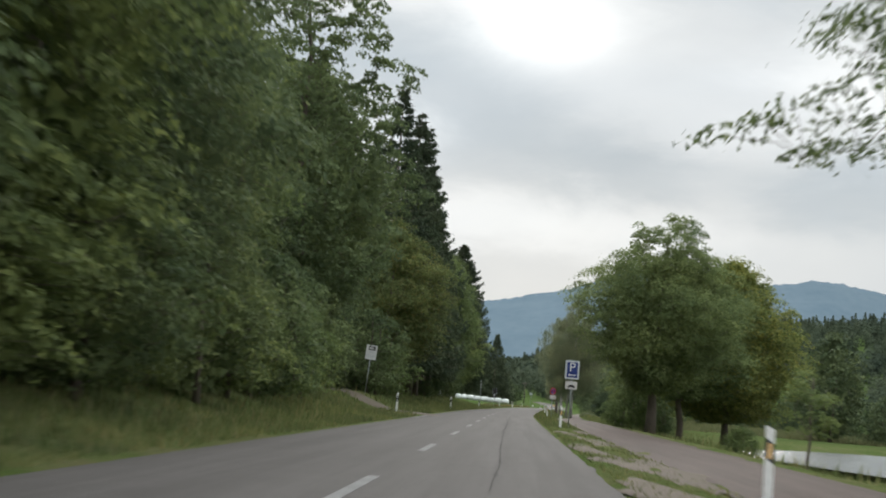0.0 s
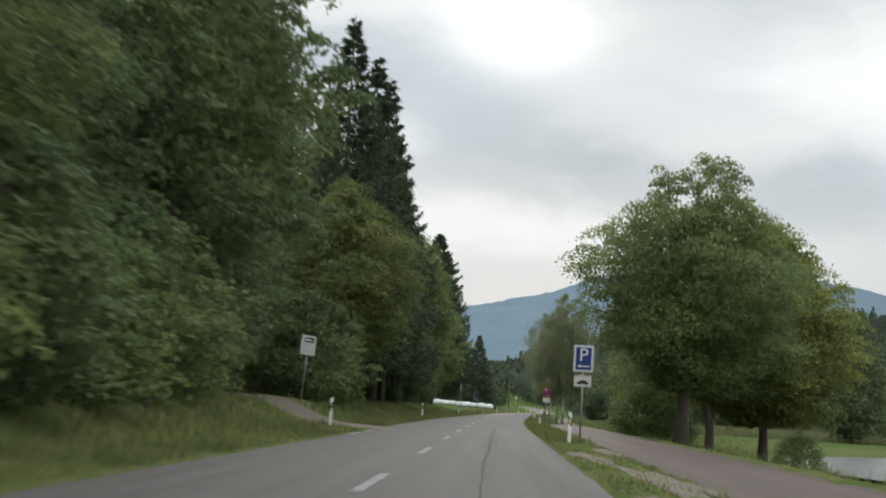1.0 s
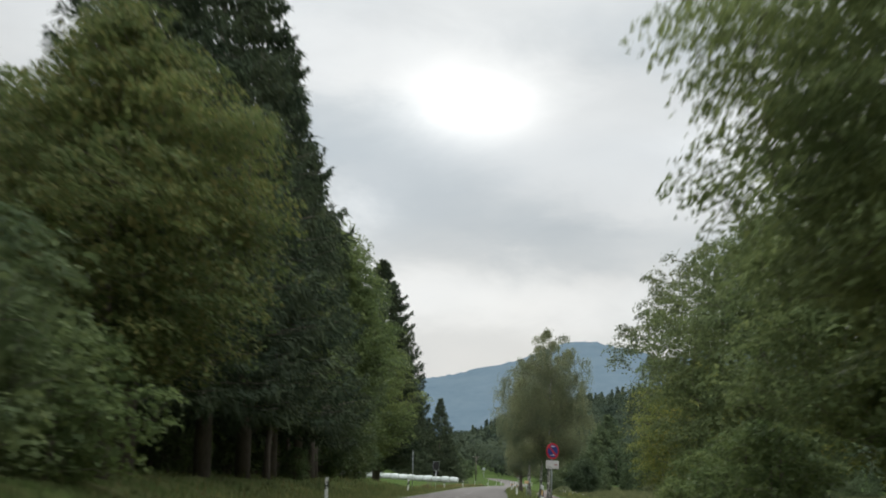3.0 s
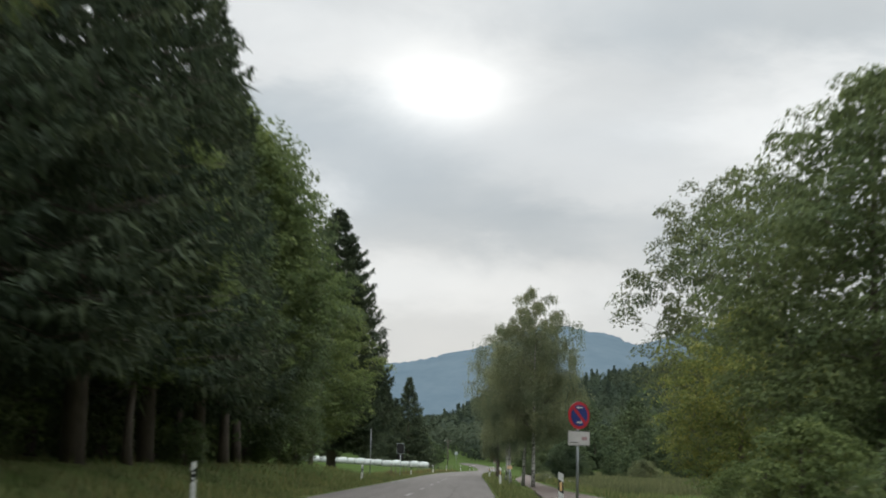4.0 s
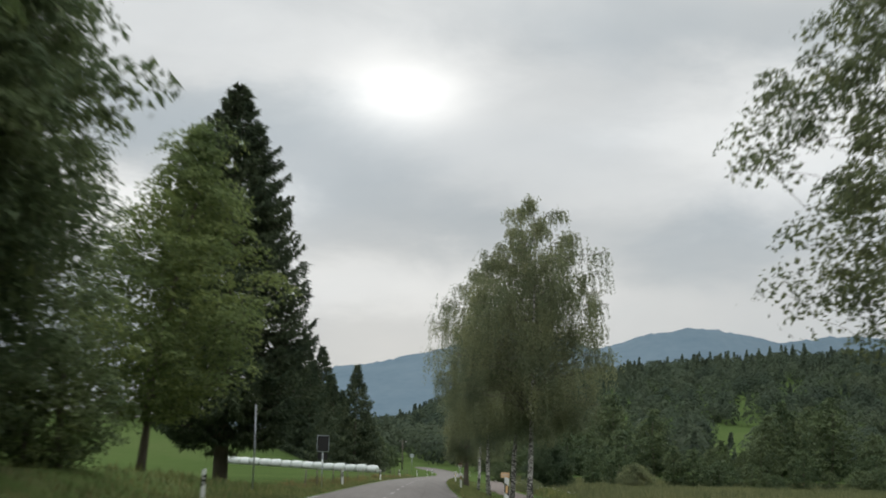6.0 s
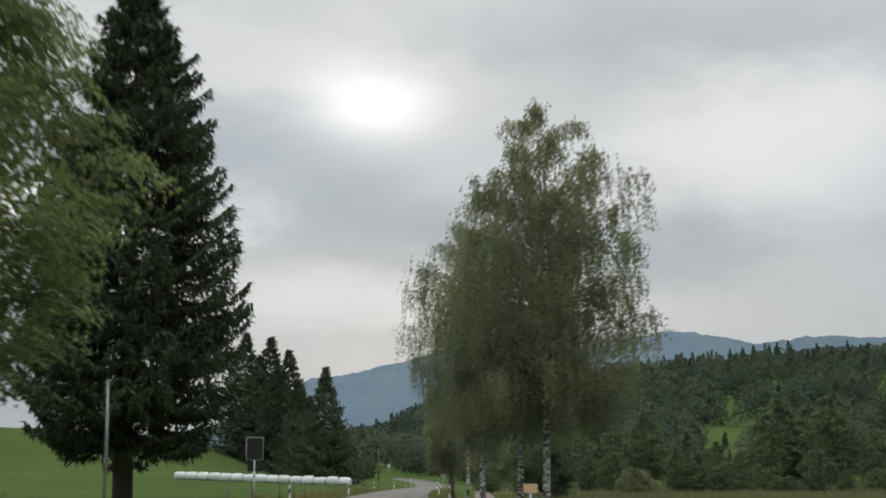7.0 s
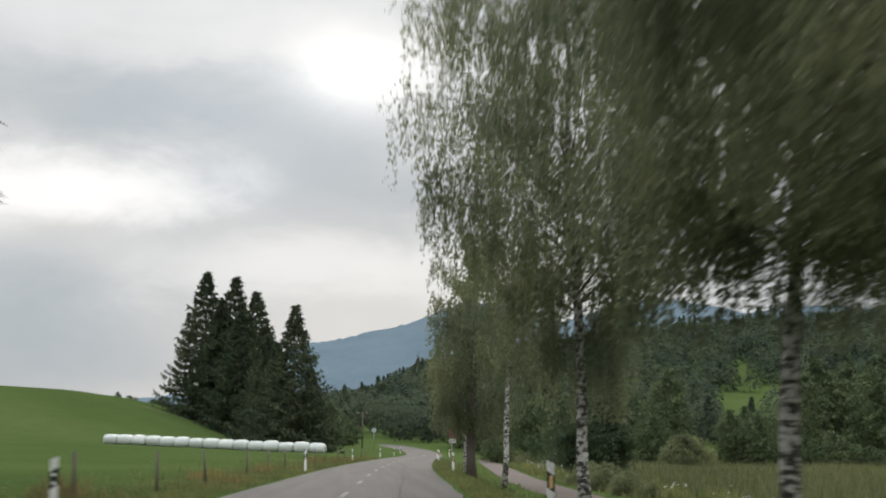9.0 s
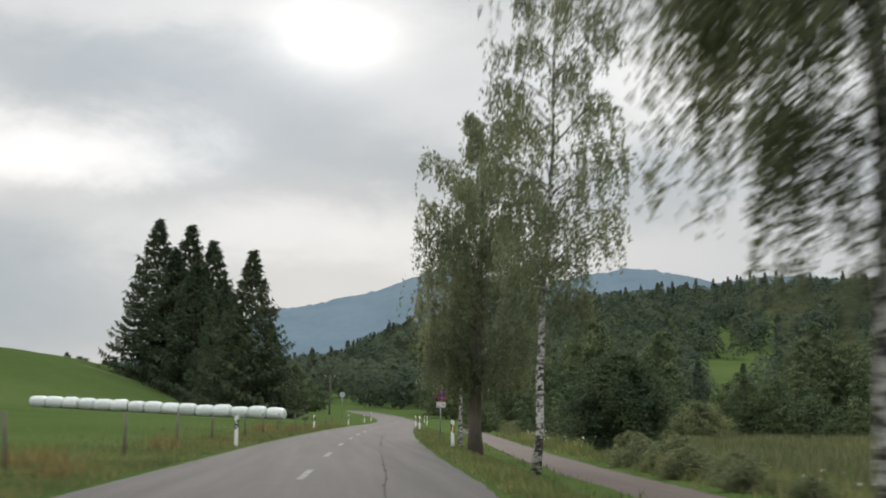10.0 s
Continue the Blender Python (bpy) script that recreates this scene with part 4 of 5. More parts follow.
put(broadleaf("willow_tree", 65, 9.4, 4.2, 1.6, 250, 110, 0.12, M_LEAF_YELLOW, 0.16, stems=2, tuft=0.72, gap=0.6, rag=0.3, fill=0.4, loose=0.06), 15.2, 152, 0, label="low yellow-green willow with two stems", category="tree")
put(broadleaf("poplar_tree", 66, 20.6, 6.6, 4.5, 330, 140, 0.17, M_LEAF_GREY, 0.26, shape=((4.2, 2.4), (7.0, 5.2), (10.5, 6.5), (14.0, 5.8), (17.0, 4.6), (19.4, 2.8), (20.6, 0.9)), tuft=0.74, gap=0.85, rag=0.30, fill=0.05, loose=0.12, flat=0.9), 20.0, 174, 0, label="tall open poplar with silvery leaves", category="tree")

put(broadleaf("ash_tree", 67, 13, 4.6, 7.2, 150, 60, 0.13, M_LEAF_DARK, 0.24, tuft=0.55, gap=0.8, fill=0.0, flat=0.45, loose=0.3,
              boughs=[(-1.9, 0.2, 8.12), (-2.6, 0.3, 7.72), (-3.3, 0.2, 7.42), (-3.7, -0.2, 6.97), (-4.3, 0.1, 6.82), (-4.8, 0.2, 6.52), (-5.4, 0.0, 6.32), (-5.9, 0.1, 6.07), (-3.9, 0.4, 6.42), (-4.2, 0.6, 6.02), (-4.6, 0.5, 5.87), (-3.2, 0.6, 6.62), (-3.6, 0.8, 6.12), (-2.6, 0.9, 7.02), (-2.9, -0.5, 8.32), (-3.6, -0.4, 8.22), (-4.0, -0.6, 7.82), (-4.4, -0.5, 7.52), (-2.2, -0.3, 8.82)]),
    10.5, 24.5, 0, label="ash tree with boughs reaching over the verge", category="tree")

put(broadleaf("young_tree", 69, 3.1, 0.75, 0.9, 26, 50, 0.10, M_LEAF, 0.035, tuft=0.26, gap=0.24, fill=0.0), 9.7, 42, 0, label="slender young tree beside the lake path", category="tree")

# birches between road and path
BL = "weeping birch with white bark and hanging twigs"
BG = "birches beside the road"
put(birch("birch_tree", 71, 17.4, ((4.4, 3.2), (6.0, 4.1), (8.2, 4.6), (10.5, 4.3), (13.4, 3.7), (15.2, 2.8), (16.4, 1.8), (17.3, 0.7)), 7000, M_BIRCH_LEAF, 0.16, leaf=0.09, per=30, drop=1.4, limbs=84), 9.75, 213.6, 0, label=BL, category="birch", group=BG)
put(birch("birch_tree", 72, 15.6, ((4.0, 2.2), (6.0, 3.2), (9.0, 3.6), (12.0, 3.2), (14.2, 2.1), (15.5, 0.6)), 4200, M_BIRCH_LEAF, 0.15, lean=(0.9, 0), leaf=0.09, per=30, drop=1.4, limbs=60), 9.2, 219.2, 0, label="weeping birch with a slanting white trunk", category="birch", group=BG)
put(birch("birch_tree", 73, 16.0, ((3.4, 0.8), (5.0, 1.7), (6.6, 2.4), (9.0, 4.0), (11.6, 4.2), (13.8, 3.2), (15.2, 1.7), (15.9, 0.5)), 4700, M_BIRCH_LEAF, 0.15, lean=(-0.4, 0), leaf=0.075, per=36, drop=2.0, limbs=60, flare=0.8), 8.8, 233.6, 0, label=BL, category="birch", group=BG)
put(birch("birch_tree", 74, 16.0, ((4.8, 1.2), (6.4, 2.1), (8.5, 2.3), (11.0, 2.1), (13.2, 1.7), (15.0, 1.0), (16.0, 0.3)), 1500, M_BIRCH_LEAF, 0.125, lean=(0.6, 0), leaf=0.09, per=30, drop=1.2, crook=1.7, limbs=34), 9.65, 261.6, 0, label="slender birch with a bent white trunk", category="birch", group=BG)
put(birch("birch_tree", 75, 13.0, ((2.6, 1.9), (4.2, 2.4), (6.6, 2.5), (9.4, 2.3), (11.4, 1.7), (12.9, 0.6)), 3000, M_BIRCH_LEAF, 0.26, leaf=0.10, per=30, drop=1.4, bark=M_BARK), 9.25, 274, 0, label="birch with a thick dark trunk", category="birch", group=BG)
put(birch("birch_tree", 76, 10.5, ((3.4, 1.2), (5.0, 1.8), (7.5, 1.7), (9.5, 0.9), (10.5, 0.3)), 700, M_BIRCH_LEAF, 0.11, lean=(-1.0, 0), leaf=0.10, per=30, drop=1.0, crook=2.0, limbs=30), 9.85, 286, 0, label="young birch with a slanting white trunk", category="birch", group=BG)

# low bushes between the path and the low meadow, a pale round one at the meadow's edge
LOW_BUSH = broadleaf("low_bush", 24, 1.25, 0.85, 0.05, 60, 90, 0.06, M_LEAF_GREY, 0.02, stems=3, tuft=0.26, gap=0.26, rag=0.3)
for k, (y, u, s) in enumerate(((247, 1.1, 0.4), (251, 1.3, 0.55), (255, 1.0, 0.7), (258.5, 1.7, 0.85), (262, 1.1, 0.85), (266, 1.6, 1.05), (271, 1.2, 0.9), (277, 1.9, 1.1))):
    (place if k else put)(LOW_BUSH, float(path_mid(y) + path_half(y)) + u, y, 47 * k, s * 1.15, s, label="low grey-green bush beside the path", category="bush", group="low bushes along the path")
put(broadleaf("pale_bush", 25, 3.7, 2.7, 0.1, 120, 90, 0.15, M_LEAF_GREY, 0.06, stems=3, tuft=0.75, gap=0.62, fill=0.6), 40.5, 360, 0, label="pale grey-green round bush at the meadow's edge", category="bush")

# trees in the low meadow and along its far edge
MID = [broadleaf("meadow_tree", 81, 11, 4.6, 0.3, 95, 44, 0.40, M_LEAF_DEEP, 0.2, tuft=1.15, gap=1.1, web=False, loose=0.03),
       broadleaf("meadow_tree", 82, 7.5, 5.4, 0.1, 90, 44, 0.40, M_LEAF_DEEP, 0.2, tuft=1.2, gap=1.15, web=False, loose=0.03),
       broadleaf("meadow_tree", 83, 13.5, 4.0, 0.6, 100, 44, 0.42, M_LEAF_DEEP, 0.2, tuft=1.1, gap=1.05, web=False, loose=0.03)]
used = set()
rng = np.random.default_rng(9)
spots = [(22.8, 332), (27, 392), (38, 398), (48, 404), (58, 398), (68, 408), (78, 400), (90, 412), (100, 402), (112, 415), (126, 405), (140, 418), (34, 415), (46, 424), (64, 428), (84, 432), (104, 436), (20, 425), (150, 400), (46, 205), (56, 216), (66, 200), (80, 212), (96, 205), (112, 216), (36, 455), (48, 470), (70, 465), (95, 470), (22, 500), (-46, 520), (-48.5, 524), (-43.5, 526), (-51, 522), (-41.5, 523), (-2, 470), (0, 500), (-6, 455), (26, 450), (130, 450), (160, 440)]
spots += [(float(20 + 3.4 * k + rng.uniform(-2, 2)), float(rng.uniform(396, 425) + 14 * (k % 3))) for k in range(44)]
spots += [(float(8 + 4.6 * k + rng.uniform(-1.2, 1.2)), float(372 + rng.uniform(0, 7))) for k in range(3, 23)]    # hedge at the meadow's edge
spots = [(3.5 + (x - 3.5) * 1.42, 211 + (y - 211) * 1.42) if x > 12 and y > 380 else (x, y) for x, y in spots]
for x, y in spots:
    low = y > 365 and abs(x - 3.5 - 0.281 * (y - 211)) < 0.026 * (y - 211)    # bushes before the glade
    kind = int(rng.choice([0, 1, 1, 2]))
    (place if kind in used else put)(MID[kind], x, y, float(rng.uniform(0, 360)), float(rng.uniform(0.6, 1.2)) * (1.35 if x > 12 and y > 440 else 1.0) * (0.44 if x < -32 else 0.52 if low else 0.55 if 370 < y < 380 else 0.6 if x == 22.8 else 1.0), label="round bushy green tree in the low meadow", category="tree", group="trees of the low meadow")
    used.add(kind)


def far_woods():
    """The wood on the ridge: spruces and broad crowns, too far to tell apart."""
    rng = np.random.default_rng(17)
    P, O, S, n = [], [], [], 0
    k = 170
    while n < 2500:
        x, y = rng.uniform(-40, 470), rng.uniform(540, 1100)
        d = abs(x - float(cx(min(y, 900))))
        if y + 0.5 * max(x, 0) < 565 or d < 8 and y < 600 or abs(x - 3.5 - 0.280 * (y - 211)) < 0.022 * (y - 211) and 545 < y < 702:
            continue
        n += 1
        h, z0 = rng.uniform(10, 15), float(land(x, y))
        t, a = rng.random(k) ** 0.85, rng.uniform(0, 6.28, k)
        if rng.random() < (0.4 if y > 880 else 0.10):
            r = ((1 - t) ** 0.85 * h * 0.25 + 0.1) * rng.uniform(0.8, 1.15, k)
            up = 0.5
        else:
            h *= 0.8
            r = np.sin(math.pi * np.clip(0.12 + 0.88 * t, 0, 1)) ** 0.6 * h * 0.44 * rng.uniform(0.85, 1.08, k)
            up = 0.3 + 1.2 * t
        P.append(np.stack([x + np.cos(a) * r, y + np.sin(a) * r, z0 + 0.3 + t * h], -1))
        O.append(np.stack([np.cos(a), np.sin(a), np.broadcast_to(up, k)], -1))
    v, f = leaf_arrays(np.concatenate(P), 1.25, rng, 0.8, 0.35, face=np.concatenate(O), stiff=5.0, tri=True)
    tagged(part_arrays("far_woods", v, f, M_WOODS), "dense mixed wood on a distant ridge", "woods", kind="stuff")


far_woods()


def grass():
    """Tufts on the verges, denser and taller towards the wood and the low meadow."""
    rng = np.random.default_rng(23)
    n = 150000
    y = rng.uniform(8, 345, n)
    side = rng.random(n)
    u = np.where(side < 0.5, -HALF - 0.05 - rng.gamma(1.3, 1.3, n), HALF + 0.10 + rng.gamma(1.4, 1.0, n))
    far = side > 0.86
    u = np.where(far, 9.4 + rng.gamma(1.6, 3.0, n), u)
    x = cx(y) + u
    ok = np.abs(x - path_mid(y)) > path_half(y) - 0.05
    bare = (u > 0) & (u < 4.6) & (y < 66) & (rng.random(n) < 0.30)
    ok &= ~bare
    lane = np.abs((x + 7.2) * 0.84 + (y - 79) * 0.55) < 2.4
    ok &= ~(lane & (y > 68) & (y < 94) & (u < 0))
    x, y, u, far = x[ok], y[ok], u[ok], far[ok]
    n = len(x)
    clump = np.array([noise.noise((a * 0.45, b * 0.45, 0)) for a, b in zip(x, y)])
    h = rng.uniform(0.06, 0.20, n) * (1 + 0.9 * np.clip(clump, -0.6, 1)) * np.where(u < -4.2, 1.0 + 0.7 * (y < 200), 1.0) * np.where(far, 2.2, 1.0) * np.where((u > 0) & (u < 5) & (y < 70), 0.45, 1.0)
    z = land(x, y) - 0.02
    a = rng.uniform(0, 6.28, n)
    w = 0.012 + 0.05 * h
    bend = h * rng.uniform(0.1, 0.6, n)
    b2 = rng.uniform(0, 6.28, n)
    p0 = np.stack([x - np.cos(a) * w, y - np.sin(a) * w, z], -1)
    p1 = np.stack([x + np.cos(a) * w, y + np.sin(a) * w, z], -1)
    p2 = np.stack([x + np.cos(b2) * bend, y + np.sin(b2) * bend, z + h], -1)
    v = np.stack([p0, p1, p2], 1).reshape(-1, 3)
    f = np.arange(3 * n).reshape(-1, 3)
    tagged(part_arrays("grass", v, f, M_GRASS), "rough grass and weeds on the verges", "grass", kind="stuff")


grass()


def reeds():
    """Tall brownish reeds and meadow grass in the low ground."""
    rng = np.random.default_rng(29)
    n = 90000
    y = 205 + 265 * rng.random(n) ** 1.25
    u = 12.5 + 85 * rng.random(n) ** 1.2
    x = cx(y) + u
    clump = np.array([noise.noise((a * 0.12, b * 0.12, 3)) for a, b in zip(x, y)])
    h = rng.uniform(0.35, 0.9, n) * (1 + 0.6 * clump) * ss(11.5, 15, u)
    z = land(x, y) - 0.03
    a, b2 = rng.uniform(0, 6.28, n), rng.uniform(0, 6.28, n)
    w, bend = 0.03 + 0.02 * h + 0.0002 * (y - 205), h * rng.uniform(0.1, 0.5, n)
    v = np.stack([np.stack([x - np.cos(a) * w, y - np.sin(a) * w, z], -1), np.stack([x + np.cos(a) * w, y + np.sin(a) * w, z], -1),
                  np.stack([x + np.cos(b2) * bend, y + np.sin(b2) * bend, z + h], -1)], 1).reshape(-1, 3)
    tagged(part_arrays("reeds", v, np.arange(3 * n).reshape(-1, 3), M_REED), "brownish reeds and tall meadow grass", "reeds", kind="stuff")


reeds()


def weeds():
    """Dry brownish weeds in loose clumps along the fence of the meadow."""
    rng = np.random.default_rng(37)
    clumps, n = 26, 110
    y = np.repeat(rng.uniform(206, 345, clumps), n) + rng.normal(0, 0.55, clumps * n)
    x = cx(y) - np.repeat(rng.uniform(3.6, 6.4, clumps), n) + rng.normal(0, 0.30, clumps * n)
    h = np.repeat(rng.uniform(0.22, 0.62, clumps), n) * rng.uniform(0.4, 1.1, clumps * n)
    z = land(x, y) - 0.03
    a, b2 = rng.uniform(0, 6.28, clumps * n), rng.uniform(0, 6.28, clumps * n)
    w, bend = 0.012 + 0.02 * h, h * rng.uniform(0.1, 0.6, clumps * n)
    v = np.stack([np.stack([x - np.cos(a) * w, y - np.sin(a) * w, z], -1), np.stack([x + np.cos(a) * w, y + np.sin(a) * w, z], -1),
                  np.stack([x + np.cos(b2) * bend, y + np.sin(b2) * bend, z + h], -1)], 1).reshape(-1, 3)
    tagged(part_arrays("weeds", v, np.arange(3 * clumps * n).reshape(-1, 3), M_WEED), "dry brownish weeds along the meadow fence", "weeds", kind="stuff")


weeds()


def herbs():
    """Tall pale-flowering herbs between the path and the low meadow."""
    rng = np.random.default_rng(41)
    clumps, n = 70, 120
    cy = rng.uniform(232, 330, clumps)
    y = np.repeat(cy, n) + rng.normal(0, 0.6, clumps * n)
    x = path_mid(y) + path_half(y) + 0.5 + np.repeat(2.6 * rng.random(clumps) ** 1.5, n) + np.abs(rng.normal(0, 0.40, clumps * n))
    h = np.repeat(rng.uniform(0.35, 0.95, clumps), n) * rng.uniform(0.35, 1.05, clumps * n)
    z = land(x, y) - 0.03
    a, b2 = rng.uniform(0, 6.28, clumps * n), rng.uniform(0, 6.28, clumps * n)
    w, bend = 0.02 + 0.03 * h, h * rng.uniform(0.1, 0.5, clumps * n)
    tip = np.stack([x + np.cos(b2) * bend, y + np.sin(b2) * bend, z + h], -1)
    v = np.stack([np.stack([x - np.cos(a) * w, y - np.sin(a) * w, z], -1), np.stack([x + np.cos(a) * w, y + np.sin(a) * w, z], -1), tip], 1).reshape(-1, 3)
    tagged(part_arrays("herbs", v, np.arange(3 * clumps * n).reshape(-1, 3), M_GRASS), "tall green herbs between path and meadow", "herbs", kind="stuff")
    heads = tip[(rng.random(clumps * n) < 0.05) & (h > 0.5)]
    v, f = leaf_arrays(heads, 0.10, rng, 0.9, tri=True)
    tagged(part_arrays("flower_heads", v, f, M_PLATE), "small pale flower heads on tall herbs", "flowers", kind="stuff")


herbs()


# ---- roadside things ----
def marker_post(left):
    """A white marker post with a slanting top, a black slanting band and a reflector."""
    root = new("marker_post")
    slope = 0.045 if left else -0.045

    def section(z0a, z0b, z1a, z1b, w, d0, d1):
        bm = bmesh.new()
        lo = [(-w, d0, z0a), (w, d0, z0b), (w * 0.75, d1, z0b), (-w * 0.75, d1, z0a)]
        hi = [(-w, d0, z1a), (w, d0, z1b), (w * 0.75, d1, z1b), (-w * 0.75, d1, z1a)]
        a, b = [bm.verts.new(p) for p in lo], [bm.verts.new(p) for p in hi]
        bm.faces.new(a[::-1]); bm.faces.new(b)
        for k in range(4):
            bm.faces.new((a[k], a[(k + 1) % 4], b[(k + 1) % 4], b[k]))
        bmesh.ops.recalc_face_normals(bm, faces=bm.faces)
        bmesh.ops.bevel(bm, geom=[e for e in bm.edges if abs(e.verts[0].co.z - e.verts[1].co.z) > 0.1], offset=0.012, segments=2, affect="EDGES")
        return bm
    part("shaft", section(-0.25, -0.25, 0.58 - slope, 0.58 + slope, 0.06, -0.05, 0.05), M_POST, root)
    band = part("band", section(0.58 - slope, 0.58 + slope, 0.83 - slope, 0.83 + slope, 0.061, -0.051, 0.051), M_BLACK, root)
    part("cap", section(0.83 - slope, 0.83 + slope, 1.0 - slope * 0.6, 1.0 + slope * 0.6, 0.06, -0.05, 0.05), M_POST, root)
    if left:
        for z in (0.64, 0.76):
            bm = bmesh.new()
            prism(bm, [(0.028 * math.cos(a), z + 0.028 * math.sin(a)) for a in np.linspace(0, 6.283, 16, endpoint=False)], -0.058, -0.050)
            part("reflector", bm, M_REFLECT, band)
    else:
        bm = bmesh.new()
        prism(bm, rounded(0.05, 0.19, 0.008, 0, 0.705), -0.059, -0.050)
        part("reflector", bm, M_AMBER, band, "amber reflector")
    return root


POSTS = {True: marker_post(True), False: marker_post(False)}
used = set()
for left, x, y, rz in ((True, -4.3, 70.8, 2), (True, -3.96, 120.8, -1), (True, -2.95, 171.5, 1), (True, -1.04, 220.7, 2), (True, 0.83, 267.5, 0), (True, 2.85, 317.4, 0), (True, 5.8, 362, 0), (True, 8.4, 402, 0), (True, 10.1, 430, 0),
                       (False, 4.72, 20.0, 0), (False, 3.66, 69.5, 1), (False, 4.15, 121, -2), (False, 4.95, 170, 0), (False, 6.21, 221, 2), (False, 7.98, 269.4, 0), (False, 10.0, 318, 0), (False, 11.4, 345, 0), (False, 15.2, 385, 0), (False, 18.0, 430, 0)):
    m = pose(x, y, float(land(x, y)) - 0.02, 0.8 * math.sin(y), 0.9 * math.cos(y * 3), rz)
    src = POSTS[left]
    ob = copy_thing(src, m) if left in used else src
    ob.matrix_basis = m
    used.add(left)
    tagged(ob, "white marker post with black band and reflector", "marker post", "marker posts along the road")


def sign_pole(root, height, r=0.03, base=-0.3):
    bm = bmesh.new()
    tube(bm, [(0, 0, base), (0, 0, height)], [r, r], 12)
    part("pole", bm, M_STEEL, root)
    bm = bmesh.new()
    tube(bm, [(0, 0, height), (0, 0, height + 0.02)], [r * 1.1, r * 0.7], 12)
    part("pole_cap", bm, M_BLACK, root)


def clamp(root, z):
    bm = bmesh.new()
    box(bm, -0.045, 0.045, -0.035, 0.035, z - 0.02, z + 0.02, 0.006)
    part("clamp", bm, M_STEEL, root)


def letter(body, size, x, z, y, mat, parent, name="letter"):
    cu = bpy.data.curves.new(name, "FONT")
    cu.body, cu.size, cu.extrude, cu.align_x = body, size, 0.002, "CENTER"
    tmp = new(name + "_source", cu)
    dg = bpy.context.evaluated_depsgraph_get()
    me = bpy.data.meshes.new_from_object(tmp.evaluated_get(dg))
    bpy.data.objects.remove(tmp)
    me.materials.clear(); me.materials.append(mat)
    ob = new(name, me)
    ob.parent = parent
    ob.matrix_basis = pose(x, y, z, 90, 0, 0)
    return ob


def parking_sign(x, y, rz):
    root = empty("parking_sign", x, y, float(land(x, y)), rz)
    sign_pole(root, 3.30, 0.032)
    bm = prism(bmesh.new(), rounded(0.70, 0.92, 0.06, 0, 2.84), -0.075, -0.035)
    bmesh.ops.bevel(bm, geom=list(bm.edges), offset=0.006, segments=1, affect="EDGES")
    plate = part("sign_plate", bm, M_SIGN_GREY, root, "blue parking panel in a grey frame")
    part("border", prism(bmesh.new(), rounded(0.61, 0.83, 0.03, 0, 2.84), -0.080, -0.074), M_SIGN_WHITE, plate)
    part("blue_field", prism(bmesh.new(), rounded(0.53, 0.76, 0.02, 0, 2.84), -0.084, -0.079), M_SIGN_BLUE, plate)
    letter("P", 0.62, 0.0, 2.76, -0.087, M_SIGN_WHITE, plate)
    arrow = [(-0.20, 2.585), (-0.09, 2.655), (-0.105, 2.605), (0.20, 2.605), (0.20, 2.562), (-0.105, 2.562), (-0.09, 2.515)]
    part("arrow", prism(bmesh.new(), arrow, -0.089, -0.083), M_SIGN_WHITE, plate)
    clamp(root, 3.1); clamp(root, 2.55); clamp(root, 2.12)
    sub = part("extra_plate", prism(bmesh.new(), rounded(0.58, 0.40, 0.04, 0.0, 2.08), -0.060, -0.040), M_PLATE, root, "white plate with a car symbol")
    for z0 in (1.905, 2.255):
        part("rim_bar", prism(bmesh.new(), rounded(0.52, 0.008, 0.003, 0, z0), -0.063, -0.059), M_SIGN_BLACK, sub)
    car = [(-0.20, 1.985), (-0.20, 2.03), (-0.11, 2.05), (-0.075, 2.105), (0.10, 2.105), (0.15, 2.05), (0.20, 2.03), (0.20, 1.985)]
    part("car_symbol", prism(bmesh.new(), car, -0.064, -0.059), M_SIGN_BLACK, sub)
    for wx in (-0.12, 0.12):
        part("wheel_symbol", prism(bmesh.new(), [(wx + 0.035 * math.cos(a), 1.982 + 0.035 * math.sin(a)) for a in np.linspace(0, 6.283, 14, endpoint=False)], -0.066, -0.060), M_SIGN_BLACK, sub)
    part("text_bar", prism(bmesh.new(), rounded(0.15, 0.03, 0.008, 0.0, 2.19), -0.063, -0.059), M_SIGN_GREY, sub)
    return tagged(root, "blue parking sign with arrow above a white car plate", "parking sign")


parking_sign(4.12, 71.5, 0)


